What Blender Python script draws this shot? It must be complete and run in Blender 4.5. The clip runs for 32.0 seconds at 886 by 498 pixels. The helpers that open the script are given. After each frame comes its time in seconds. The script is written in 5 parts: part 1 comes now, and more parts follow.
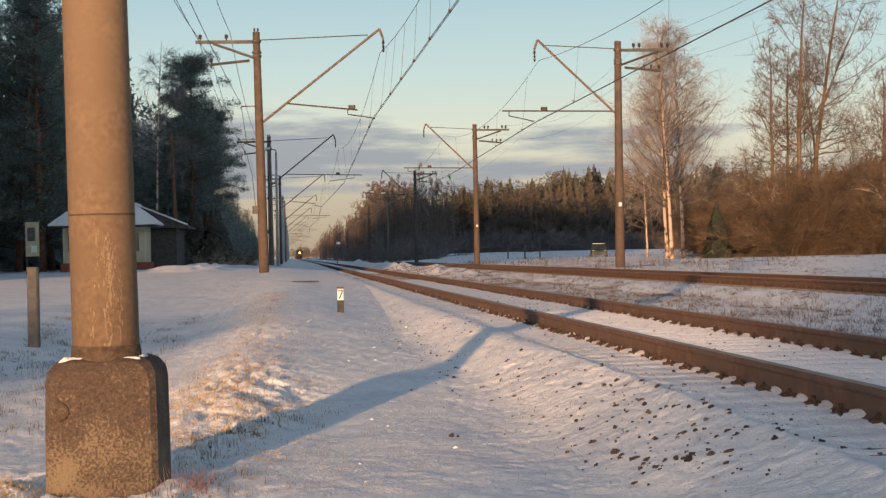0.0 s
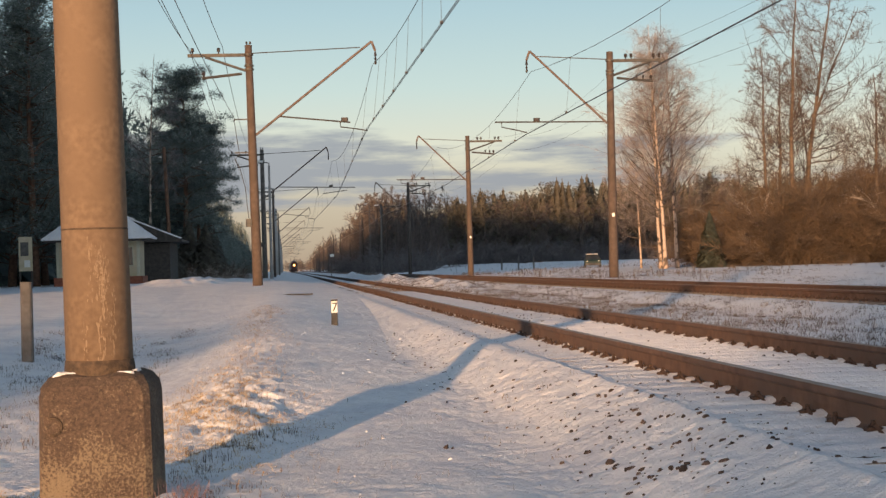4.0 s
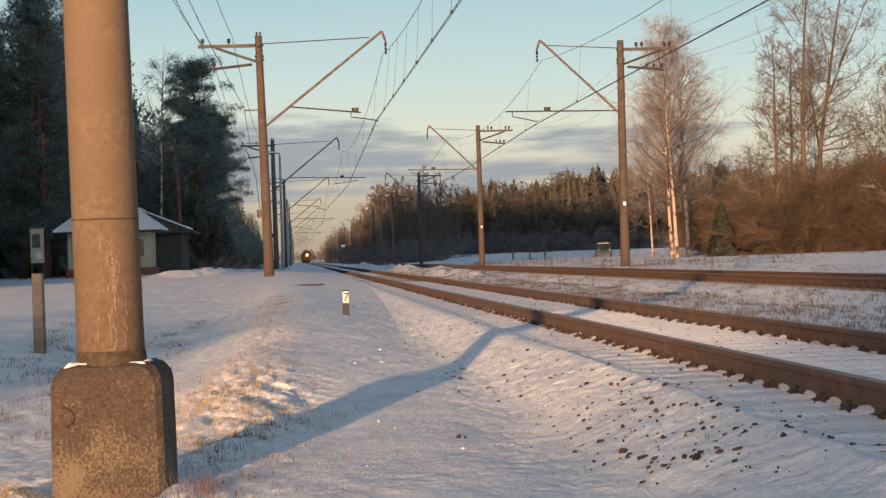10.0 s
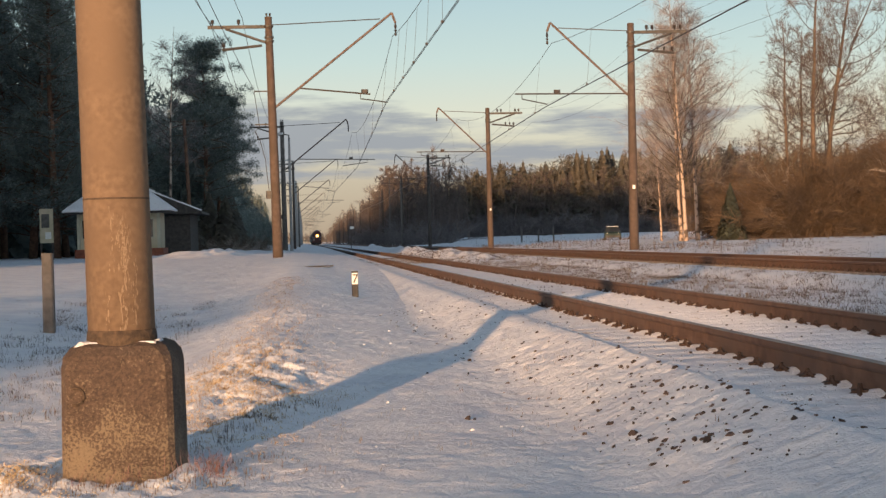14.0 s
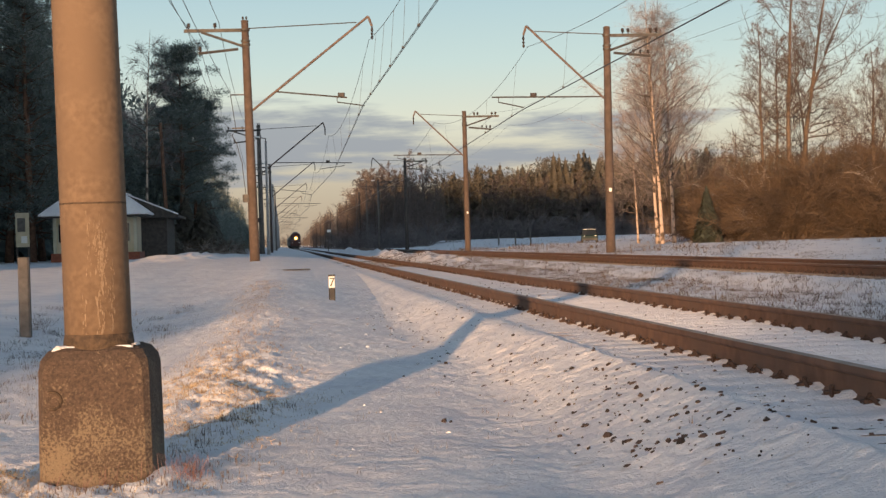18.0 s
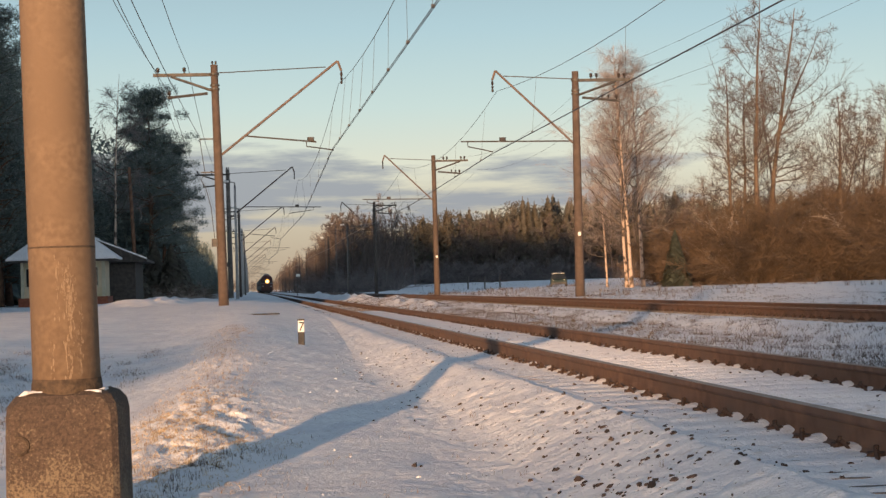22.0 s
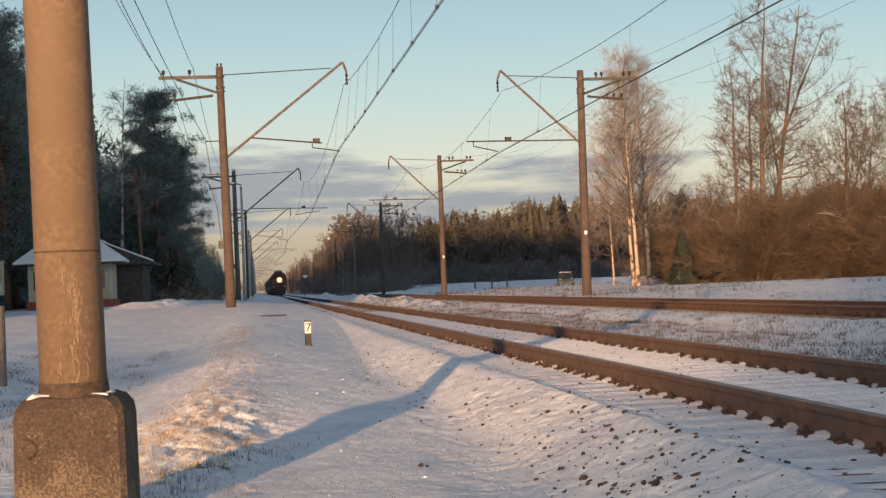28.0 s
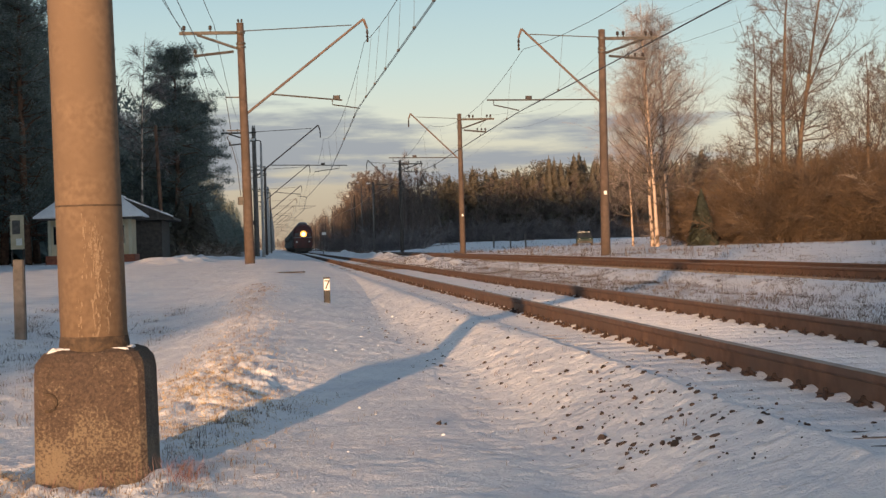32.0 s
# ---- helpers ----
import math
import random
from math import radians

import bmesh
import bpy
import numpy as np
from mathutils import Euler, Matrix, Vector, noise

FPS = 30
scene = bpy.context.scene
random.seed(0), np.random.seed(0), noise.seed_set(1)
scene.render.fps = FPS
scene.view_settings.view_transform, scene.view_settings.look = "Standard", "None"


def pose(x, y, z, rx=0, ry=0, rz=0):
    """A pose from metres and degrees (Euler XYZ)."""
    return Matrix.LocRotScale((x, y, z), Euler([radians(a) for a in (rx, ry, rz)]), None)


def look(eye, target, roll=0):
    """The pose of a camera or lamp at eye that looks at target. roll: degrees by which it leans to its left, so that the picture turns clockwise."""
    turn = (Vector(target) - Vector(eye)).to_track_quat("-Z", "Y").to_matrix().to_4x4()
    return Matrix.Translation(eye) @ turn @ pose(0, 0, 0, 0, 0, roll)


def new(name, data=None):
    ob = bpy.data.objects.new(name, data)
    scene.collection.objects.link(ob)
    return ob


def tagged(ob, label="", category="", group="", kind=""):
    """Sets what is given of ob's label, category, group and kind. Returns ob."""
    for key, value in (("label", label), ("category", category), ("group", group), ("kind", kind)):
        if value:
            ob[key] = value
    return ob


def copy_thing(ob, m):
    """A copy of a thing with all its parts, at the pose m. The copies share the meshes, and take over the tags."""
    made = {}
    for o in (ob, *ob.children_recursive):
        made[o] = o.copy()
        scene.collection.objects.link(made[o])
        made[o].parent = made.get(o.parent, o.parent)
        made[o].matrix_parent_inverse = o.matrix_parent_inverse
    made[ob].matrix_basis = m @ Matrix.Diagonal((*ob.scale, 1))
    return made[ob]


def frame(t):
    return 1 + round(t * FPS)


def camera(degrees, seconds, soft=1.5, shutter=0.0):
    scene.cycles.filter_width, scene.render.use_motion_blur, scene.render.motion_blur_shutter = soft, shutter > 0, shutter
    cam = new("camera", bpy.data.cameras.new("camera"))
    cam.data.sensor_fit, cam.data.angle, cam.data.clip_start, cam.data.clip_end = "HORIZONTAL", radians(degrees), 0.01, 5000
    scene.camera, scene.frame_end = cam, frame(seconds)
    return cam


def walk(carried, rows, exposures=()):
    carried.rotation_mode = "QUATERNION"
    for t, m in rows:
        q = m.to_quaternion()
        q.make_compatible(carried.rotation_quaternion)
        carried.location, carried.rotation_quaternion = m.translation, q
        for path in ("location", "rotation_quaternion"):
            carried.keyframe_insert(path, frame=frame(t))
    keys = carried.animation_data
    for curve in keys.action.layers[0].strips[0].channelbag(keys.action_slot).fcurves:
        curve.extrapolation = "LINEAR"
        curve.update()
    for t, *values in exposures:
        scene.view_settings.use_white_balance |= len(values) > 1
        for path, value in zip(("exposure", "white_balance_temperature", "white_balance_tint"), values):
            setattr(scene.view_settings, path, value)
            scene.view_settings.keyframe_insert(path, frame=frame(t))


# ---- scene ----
cam = camera(29.29, 32.0, soft=1.4)
# seconds, eye x y z in metres, then yaw, pitch and roll in degrees of a phone held in the hand
ROWS = [
    (0.0, 0.000, -0.029, 0.674, -5.113, 0.202, 1.109),
    (0.5, 0.002, -0.022, 0.674, -5.078, 0.147, 1.235),
    (1.0, 0.001, -0.025, 0.672, -5.191, 0.262, 1.273),
    (1.5, 0.006, -0.035, 0.672, -4.931, 0.064, 1.439),
    (2.0, 0.007, -0.036, 0.673, -5.288, 0.267, 1.648),
    (2.5, 0.002, -0.028, 0.674, -5.426, 0.694, 1.535),
    (3.0, 0.002, -0.019, 0.671, -5.774, 0.842, 1.677),
    (3.5, 0.002, -0.032, 0.675, -5.399, 0.587, 1.629),
    (5.5, 0.006, 0.003, 0.668, -5.513, 0.601, 1.253),
    (6.0, -0.002, 0.004, 0.668, -5.615, 0.282, 1.097),
    (6.5, -0.001, 0.016, 0.667, -5.597, 0.325, 1.237),
    (7.0, 0.001, -0.002, 0.667, -5.401, 0.272, 1.181),
    (7.5, -0.000, 0.007, 0.667, -5.365, 0.205, 1.433),
    (8.0, 0.001, 0.018, 0.668, -5.206, 0.069, 1.477),
    (8.5, 0.002, 0.015, 0.667, -5.434, 0.291, 1.367),
    (9.0, 0.001, 0.003, 0.668, -5.128, 0.155, 1.478),
    (9.5, 0.007, 0.004, 0.669, -5.170, 0.143, 1.601),
    (10.0, 0.003, 0.001, 0.669, -4.949, 0.261, 1.813),
    (10.5, 0.003, 0.013, 0.667, -4.971, 0.030, 1.561),
    (11.0, 0.002, 0.001, 0.667, -5.032, -0.105, 1.523),
    (11.5, 0.008, 0.001, 0.666, -5.071, -0.242, 1.611),
    (12.0, 0.003, -0.000, 0.666, -5.194, -0.134, 1.497),
    (12.5, 0.000, 0.000, 0.666, -5.103, -0.092, 1.422),
    (13.0, -0.001, 0.009, 0.663, -4.906, -0.238, 1.439),
    (13.5, -0.009, 0.005, 0.663, -4.796, -0.234, 1.468),
    (14.0, -0.009, 0.013, 0.662, -4.644, -0.324, 1.501),
    (14.5, -0.007, 0.005, 0.661, -4.659, -0.422, 1.595),
    (16.5, -0.002, -0.044, 0.667, -5.110, -0.432, 1.716),
    (17.0, -0.006, -0.052, 0.666, -4.965, -0.304, 1.973),
    (17.5, -0.002, -0.038, 0.666, -5.439, -0.564, 1.638),
    (18.0, -0.005, -0.044, 0.665, -5.417, -0.241, 1.628),
    (18.5, -0.011, -0.048, 0.659, -5.184, -0.032, 1.813),
    (19.0, -0.009, -0.041, 0.669, -5.536, 0.699, 1.654),
    (19.5, -0.015, -0.063, 0.666, -5.643, 1.731, 1.673),
    (20.0, -0.009, -0.058, 0.661, -6.075, 1.857, 1.837),
    (20.5, -0.007, -0.047, 0.665, -6.265, 1.199, 1.925),
    (21.0, -0.003, -0.047, 0.661, -6.928, 1.338, 1.788),
    (21.5, -0.005, -0.055, 0.664, -6.824, 1.476, 1.782),
    (22.0, -0.010, -0.037, 0.663, -6.498, 1.221, 1.694),
    (22.5, -0.012, -0.046, 0.659, -6.564, 0.796, 1.371),
    (23.0, -0.010, -0.040, 0.661, -6.465, 0.807, 1.525),
    (23.5, -0.009, -0.047, 0.661, -6.464, 0.927, 1.611),
    (24.0, -0.008, -0.052, 0.663, -6.445, 1.255, 1.667),
    (24.5, -0.011, -0.046, 0.665, -6.290, 1.245, 1.725),
    (25.0, -0.009, -0.042, 0.664, -6.436, 1.108, 1.828),
    (25.5, -0.004, -0.051, 0.665, -6.134, 1.351, 2.008),
    (27.5, 0.003, -0.071, 0.669, -6.352, 1.349, 2.244),
    (28.0, 0.003, -0.083, 0.668, -6.264, 1.224, 2.173),
    (28.5, -0.000, -0.084, 0.666, -6.261, 1.349, 1.902),
    (29.0, -0.008, -0.083, 0.665, -6.080, 0.871, 1.652),
    (29.5, -0.007, -0.072, 0.667, -5.666, 0.620, 1.543),
    (30.0, -0.010, -0.073, 0.666, -5.712, 0.314, 1.379),
    (30.5, -0.005, -0.080, 0.665, -5.870, 0.169, 1.360),
    (31.0, -0.004, -0.073, 0.665, -5.943, 0.246, 1.382),
    (31.5, -0.001, -0.073, 0.664, -5.855, -0.066, 1.659),
    (32.0, -0.007, -0.067, 0.666, -5.587, -0.156, 1.572),
]


def held(x, y, z, yaw, pitch, roll):
    return pose(x, y, z, 0, 0, yaw) @ pose(0, 0, 0, 90 + pitch) @ pose(0, 0, 0, 0, 0, -roll)


walk(cam, [(t, held(*row)) for t, *row in ROWS], exposures=[(0.0, 0.33), (32.0, 0.33)])

# ---- light: a low winter sun behind the viewer's left shoulder, a clear sky with a bank of cloud ----
SUN_AZIMUTH, SUN_HEIGHT = 18.8, 4.7
aim = Vector((math.sin(radians(SUN_AZIMUTH)), math.cos(radians(SUN_AZIMUTH)), -math.tan(radians(SUN_HEIGHT))))
sun = new("sun", bpy.data.lights.new("sun", "SUN"))
sun.data.energy, sun.data.angle, sun.data.color = 5.7, radians(0.9), (1.0, 0.57, 0.28)
sun.matrix_world = look((0, 0, 60), Vector((0, 0, 60)) + aim)


def sky():
    world = bpy.data.worlds.new("sky")
    scene.world = world
    world.use_nodes = True
    nt = world.node_tree
    nt.nodes.clear()
    N, L = nt.nodes.new, nt.links.new
    out, bg = N("ShaderNodeOutputWorld"), N("ShaderNodeBackground")
    air = N("ShaderNodeTexSky")
    air.sky_type, air.sun_disc = "NISHITA", False
    air.sun_elevation, air.sun_rotation = radians(SUN_HEIGHT), radians(180 + SUN_AZIMUTH)
    air.air_density, air.dust_density, air.ozone_density = 1.0, 0.6, 1.5
    co = N("ShaderNodeTexCoord")
    sep = N("ShaderNodeSeparateXYZ")
    L(co.outputs["Generated"], sep.inputs[0])
    # clear air: pale cream over the tree line, light blue above
    ramp = N("ShaderNodeValToRGB")
    e = ramp.color_ramp.elements
    e[0].position, e[0].color = 0.0, (0.47, 0.37, 0.275, 1)
    e[1].position, e[1].color = 1.0, (0.085, 0.128, 0.2, 1)
    for p, c in ((0.035, (0.60, 0.52, 0.41, 1)), (0.07, (0.79, 0.79, 0.655, 1)), (0.105, (0.62, 0.76, 0.735, 1)), (0.15, (0.47, 0.655, 0.72, 1)), (0.3, (0.135, 0.21, 0.305, 1))):
        el = e.new(p)
        el.color = c
    L(sep.outputs["Z"], ramp.inputs[0])
    scale = N("ShaderNodeMixRGB")
    scale.blend_type = "MULTIPLY"
    scale.inputs[0].default_value = 1
    scale.inputs[2].default_value = (0.10, 0.10, 0.10, 1)
    L(air.outputs[0], scale.inputs[1])
    both = N("ShaderNodeMixRGB")
    both.inputs[0].default_value = 0.85
    L(scale.outputs[0], both.inputs[1])
    L(ramp.outputs[0], both.inputs[2])
    # flat streaks of grey cloud low in the sky
    mp = N("ShaderNodeMapping")
    mp.inputs["Scale"].default_value = (9, 9, 70)
    mp.inputs["Location"].default_value = (0.7, 0.2, 0.35)
    L(co.outputs["Generated"], mp.inputs[0])
    tex = N("ShaderNodeTexNoise")
    tex.inputs["Scale"].default_value, tex.inputs["Detail"].default_value, tex.inputs["Roughness"].default_value = 1.0, 8, 0.6
    L(mp.outputs[0], tex.inputs["Vector"])
    band = N("ShaderNodeValToRGB")
    b = band.color_ramp.elements
    b[0].position, b[0].color = 0.015, (0.0, 0.0, 0.0, 1)
    b[1].position, b[1].color = 0.16, (0.0, 0.0, 0.0, 1)
    for p, v in ((0.026, 0.26), (0.036, 0.6), (0.05, 0.7), (0.07, 0.64), (0.086, 0.44), (0.105, 0.14)):
        el = b.new(p)
        el.color = (v, v, v, 1)
    L(sep.outputs["Z"], band.inputs[0])
    total = N("ShaderNodeMath")
    total.operation = "ADD"
    L(tex.outputs["Fac"], total.inputs[0])
    L(band.outputs[0], total.inputs[1])
    # the bank thins out to one side
    side, less = N("ShaderNodeMath"), N("ShaderNodeMath")
    side.operation, side.inputs[1].default_value = "MAXIMUM", 0.0
    less.operation, less.inputs[1].default_value = "MULTIPLY_ADD", -0.75
    L(sep.outputs["X"], side.inputs[0])
    L(side.outputs[0], less.inputs[0])
    L(total.outputs[0], less.inputs[2])
    cover = N("ShaderNodeMapRange")
    cover.interpolation_type = "SMOOTHSTEP"
    cover.inputs["From Min"].default_value, cover.inputs["From Max"].default_value = 0.92, 1.14
    cover.inputs["To Max"].default_value = 0.88
    L(less.outputs[0], cover.inputs["Value"])
    cloud = N("ShaderNodeMixRGB")
    cloud.inputs[2].default_value = (0.31, 0.34, 0.385, 1)
    L(cover.outputs[0], cloud.inputs[0])
    L(both.outputs[0], cloud.inputs[1])
    # the bright western sky round the low sun
    facing, halo, glare = N("ShaderNodeVectorMath"), N("ShaderNodeMapRange"), N("ShaderNodeMixRGB")
    facing.operation = "DOT_PRODUCT"
    facing.inputs[1].default_value = (-aim.normalized())[:]
    L(co.outputs["Generated"], facing.inputs[0])
    halo.interpolation_type = "SMOOTHSTEP"
    halo.inputs["From Min"].default_value, halo.inputs["From Max"].default_value = 0.45, 1.0
    L(facing.outputs["Value"], halo.inputs["Value"])
    glare.blend_type = "ADD"
    glare.inputs[2].default_value = (0.66, 0.68, 0.68, 1)
    L(halo.outputs[0], glare.inputs[0])
    L(cloud.outputs[0], glare.inputs[1])
    L(glare.outputs[0], bg.inputs["Color"])
    bg.inputs["Strength"].default_value = 0.83
    L(bg.outputs[0], out.inputs["Surface"])


sky()

# ---- materials ----
def surface(name, colours, scale=4.0, rough=0.7, bump=0.3, detail=6.0, metal=0.0, stain=None, stain_scale=0.6, spread=(0.35, 0.65), vary=0.0, translucent=0.0):
    """Two-scale noise over a base colour, with fine relief; stain: a second colour in large patches."""
    m = bpy.data.materials.new(name)
    m.use_nodes = True
    nt = m.node_tree
    N, L = nt.nodes.new, nt.links.new
    p = nt.nodes["Principled BSDF"]
    co = N("ShaderNodeTexCoord")
    fine = N("ShaderNodeTexNoise")
    fine.inputs["Scale"].default_value, fine.inputs["Detail"].default_value = scale, detail
    L(co.outputs["Object"], fine.inputs["Vector"])
    ramp = N("ShaderNodeValToRGB")
    e = ramp.color_ramp.elements
    e[0].position, e[0].color = spread[0], (*colours[0], 1)
    e[1].position, e[1].color = spread[1], (*colours[-1], 1)
    L(fine.outputs["Fac"], ramp.inputs[0])
    colour = ramp.outputs[0]
    if stain:
        wide = N("ShaderNodeTexNoise")
        wide.inputs["Scale"].default_value, wide.inputs["Detail"].default_value = stain_scale, 5
        L(co.outputs["Object"], wide.inputs["Vector"])
        fac = N("ShaderNodeMapRange")
        fac.inputs["From Min"].default_value, fac.inputs["From Max"].default_value = 0.45, 0.62
        L(wide.outputs["Fac"], fac.inputs["Value"])
        mix = N("ShaderNodeMixRGB")
        L(fac.outputs[0], mix.inputs[0])
        L(colour, mix.inputs[1])
        mix.inputs[2].default_value = (*stain, 1)
        colour = mix.outputs[0]
    if vary:
        info, hsv, span = N("ShaderNodeNewGeometry"), N("ShaderNodeHueSaturation"), N("ShaderNodeMapRange")
        span.inputs["To Min"].default_value, span.inputs["To Max"].default_value = 1 - vary, 1 + vary
        L(info.outputs["Random Per Island"], span.inputs["Value"])
        L(span.outputs[0], hsv.inputs["Value"])
        L(colour, hsv.inputs["Color"])
        colour = hsv.outputs[0]
    L(colour, p.inputs["Base Color"])
    p.inputs["Roughness"].default_value, p.inputs["Metallic"].default_value = rough, metal
    if bump:
        b = N("ShaderNodeBump")
        b.inputs["Strength"].default_value, b.inputs["Distance"].default_value = bump, 0.02
        L(fine.outputs["Fac"], b.inputs["Height"])
        L(b.outputs[0], p.inputs["Normal"])
    if translucent:
        thin, blend = N("ShaderNodeBsdfTranslucent"), N("ShaderNodeMixShader")
        blend.inputs[0].default_value = translucent
        L(colour, thin.inputs["Color"])
        L(p.outputs[0], blend.inputs[1])
        L(thin.outputs[0], blend.inputs[2])
        L(blend.outputs[0], nt.nodes["Material Output"].inputs["Surface"])
    return m


def glow(name, colour, strength):
    m = bpy.data.materials.new(name)
    m.use_nodes = True
    p = m.node_tree.nodes["Principled BSDF"]
    p.inputs["Base Color"].default_value = (*colour, 1)
    p.inputs["Emission Color"].default_value = (*colour, 1)
    p.inputs["Emission Strength"].default_value = strength
    return m


def snow_material():
    m = bpy.data.materials.new("snow")
    m.use_nodes = True
    nt = m.node_tree
    N, L = nt.nodes.new, nt.links.new
    p = nt.nodes["Principled BSDF"]
    co = N("ShaderNodeTexCoord")
    grain, lump, patch = N("ShaderNodeTexNoise"), N("ShaderNodeTexNoise"), N("ShaderNodeTexNoise")
    for tex, s, d in ((grain, 60, 4), (lump, 9, 6), (patch, 1.3, 6)):
        tex.inputs["Scale"].default_value, tex.inputs["Detail"].default_value = s, d
        L(co.outputs["Object"], tex.inputs["Vector"])
    ramp = N("ShaderNodeValToRGB")
    e = ramp.color_ramp.elements
    e[0].position, e[0].color = 0.3, (0.74, 0.75, 0.79, 1)
    e[1].position, e[1].color = 0.6, (0.87, 0.87, 0.88, 1)
    L(patch.outputs["Fac"], ramp.inputs[0])
    # grit and withered blades that show through thin snow
    grit = N("ShaderNodeMapRange")
    grit.inputs["From Min"].default_value, grit.inputs["From Max"].default_value = 0.60, 0.74
    grit.inputs["To Max"].default_value = 0.45
    L(lump.outputs["Fac"], grit.inputs["Value"])
    mix = N("ShaderNodeMixRGB")
    mix.inputs[2].default_value = (0.42, 0.36, 0.30, 1)
    L(grit.outputs[0], mix.inputs[0])
    L(ramp.outputs[0], mix.inputs[1])
    L(mix.outputs[0], p.inputs["Base Color"])
    p.inputs["Roughness"].default_value = 0.75
    p.inputs["Specular IOR Level"].default_value = 0.25
    a, b = N("ShaderNodeBump"), N("ShaderNodeBump")
    a.inputs["Strength"].default_value, a.inputs["Distance"].default_value = 0.55, 0.014
    b.inputs["Strength"].default_value, b.inputs["Distance"].default_value = 0.34, 0.04
    pits, c = N("ShaderNodeTexNoise"), N("ShaderNodeBump")
    pits.inputs["Scale"].default_value, pits.inputs["Detail"].default_value, pits.inputs["Roughness"].default_value = 24, 5, 0.6
    L(co.outputs["Object"], pits.inputs["Vector"])
    c.inputs["Strength"].default_value, c.inputs["Distance"].default_value = 0.5, 0.026
    L(pits.outputs["Fac"], c.inputs["Height"])
    L(c.outputs[0], b.inputs["Normal"])
    L(grain.outputs["Fac"], a.inputs["Height"])
    L(lump.outputs["Fac"], b.inputs["Height"])
    L(b.outputs[0], a.inputs["Normal"])
    L(a.outputs[0], p.inputs["Normal"])
    return m


def lichen_concrete():
    """Old brown concrete, grainy, with yellowish lichen spreading from its foot."""
    m = bpy.data.materials.new("mossy_old_concrete")
    m.use_nodes = True
    nt = m.node_tree
    N, L = nt.nodes.new, nt.links.new
    p = nt.nodes["Principled BSDF"]
    co, sep = N("ShaderNodeTexCoord"), N("ShaderNodeSeparateXYZ")
    L(co.outputs["Object"], sep.inputs[0])
    grain, crust, wide = N("ShaderNodeTexNoise"), N("ShaderNodeTexNoise"), N("ShaderNodeTexNoise")
    for tex, s, d, r in ((grain, 55, 10, 0.75), (crust, 62, 12, 0.8), (wide, 5, 4, 0.5)):
        tex.inputs["Scale"].default_value, tex.inputs["Detail"].default_value, tex.inputs["Roughness"].default_value = s, d, r
        L(co.outputs["Object"], tex.inputs["Vector"])
    base = N("ShaderNodeValToRGB")
    e = base.color_ramp.elements
    e[0].position, e[0].color = 0.36, (0.048, 0.034, 0.027, 1)
    e[1].position, e[1].color = 0.64, (0.12, 0.083, 0.062, 1)
    L(grain.outputs["Fac"], base.inputs[0])
    a, b = N("ShaderNodeMath"), N("ShaderNodeMath")
    a.operation, b.operation = "MULTIPLY_ADD", "ADD"
    a.inputs[1].default_value, a.inputs[2].default_value = -0.24, 0.0
    L(sep.outputs["Z"], a.inputs[0])
    c = N("ShaderNodeMath")
    c.operation = "MULTIPLY_ADD"
    c.inputs[1].default_value = 0.3
    L(wide.outputs["Fac"], c.inputs[0])
    L(a.outputs[0], c.inputs[2])
    L(crust.outputs["Fac"], b.inputs[0])
    L(c.outputs[0], b.inputs[1])
    mask = N("ShaderNodeMapRange")
    mask.inputs["From Min"].default_value, mask.inputs["From Max"].default_value = 0.69, 0.77
    mask.inputs["To Max"].default_value = 0.9
    L(b.outputs[0], mask.inputs["Value"])
    mix = N("ShaderNodeMixRGB")
    mix.inputs[2].default_value = (0.25, 0.195, 0.13, 1)
    L(mask.outputs[0], mix.inputs[0])
    L(base.outputs[0], mix.inputs[1])
    L(mix.outputs[0], p.inputs["Base Color"])
    p.inputs["Roughness"].default_value = 0.92
    bump = N("ShaderNodeBump")
    bump.inputs["Strength"].default_value, bump.inputs["Distance"].default_value = 0.7, 0.02
    L(crust.outputs["Fac"], bump.inputs["Height"])
    L(bump.outputs[0], p.inputs["Normal"])
    return m


SNOW = snow_material()
RAIL_RUST = surface("rusty_rail_steel", [(0.105, 0.058, 0.038), (0.185, 0.105, 0.07)], 6, 0.75, 0.3, stain=(0.13, 0.08, 0.058), stain_scale=1.1)
RAIL_TOP = surface("worn_rail_steel", [(0.25, 0.19, 0.15), (0.36, 0.29, 0.24)], 3, 0.6, 0.05)
FASTENER = surface("rusty_fastening", [(0.026, 0.016, 0.012), (0.065, 0.038, 0.027)], 40, 0.85, 0.3)
SLEEPER = surface("weathered_sleeper", [(0.10, 0.085, 0.07), (0.2, 0.17, 0.15)], 14, 0.85, 0.4)
STONE = surface("dark_ballast_stone", [(0.03, 0.022, 0.02), (0.085, 0.062, 0.052)], 9, 0.9, 0.4, vary=0.4)
CONCRETE = surface("warm_grey_concrete", [(0.165, 0.112, 0.072), (0.225, 0.156, 0.1)], 30, 0.88, 0.14, 10, stain=(0.18, 0.123, 0.079), stain_scale=3.0)
COLLAR = surface("dark_mortar", [(0.045, 0.032, 0.022), (0.1, 0.068, 0.044)], 34, 0.92, 0.6, 10)
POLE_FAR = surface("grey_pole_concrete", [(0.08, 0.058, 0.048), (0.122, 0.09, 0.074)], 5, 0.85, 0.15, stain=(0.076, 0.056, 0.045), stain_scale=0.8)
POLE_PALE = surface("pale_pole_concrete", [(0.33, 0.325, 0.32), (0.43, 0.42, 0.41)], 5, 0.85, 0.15)
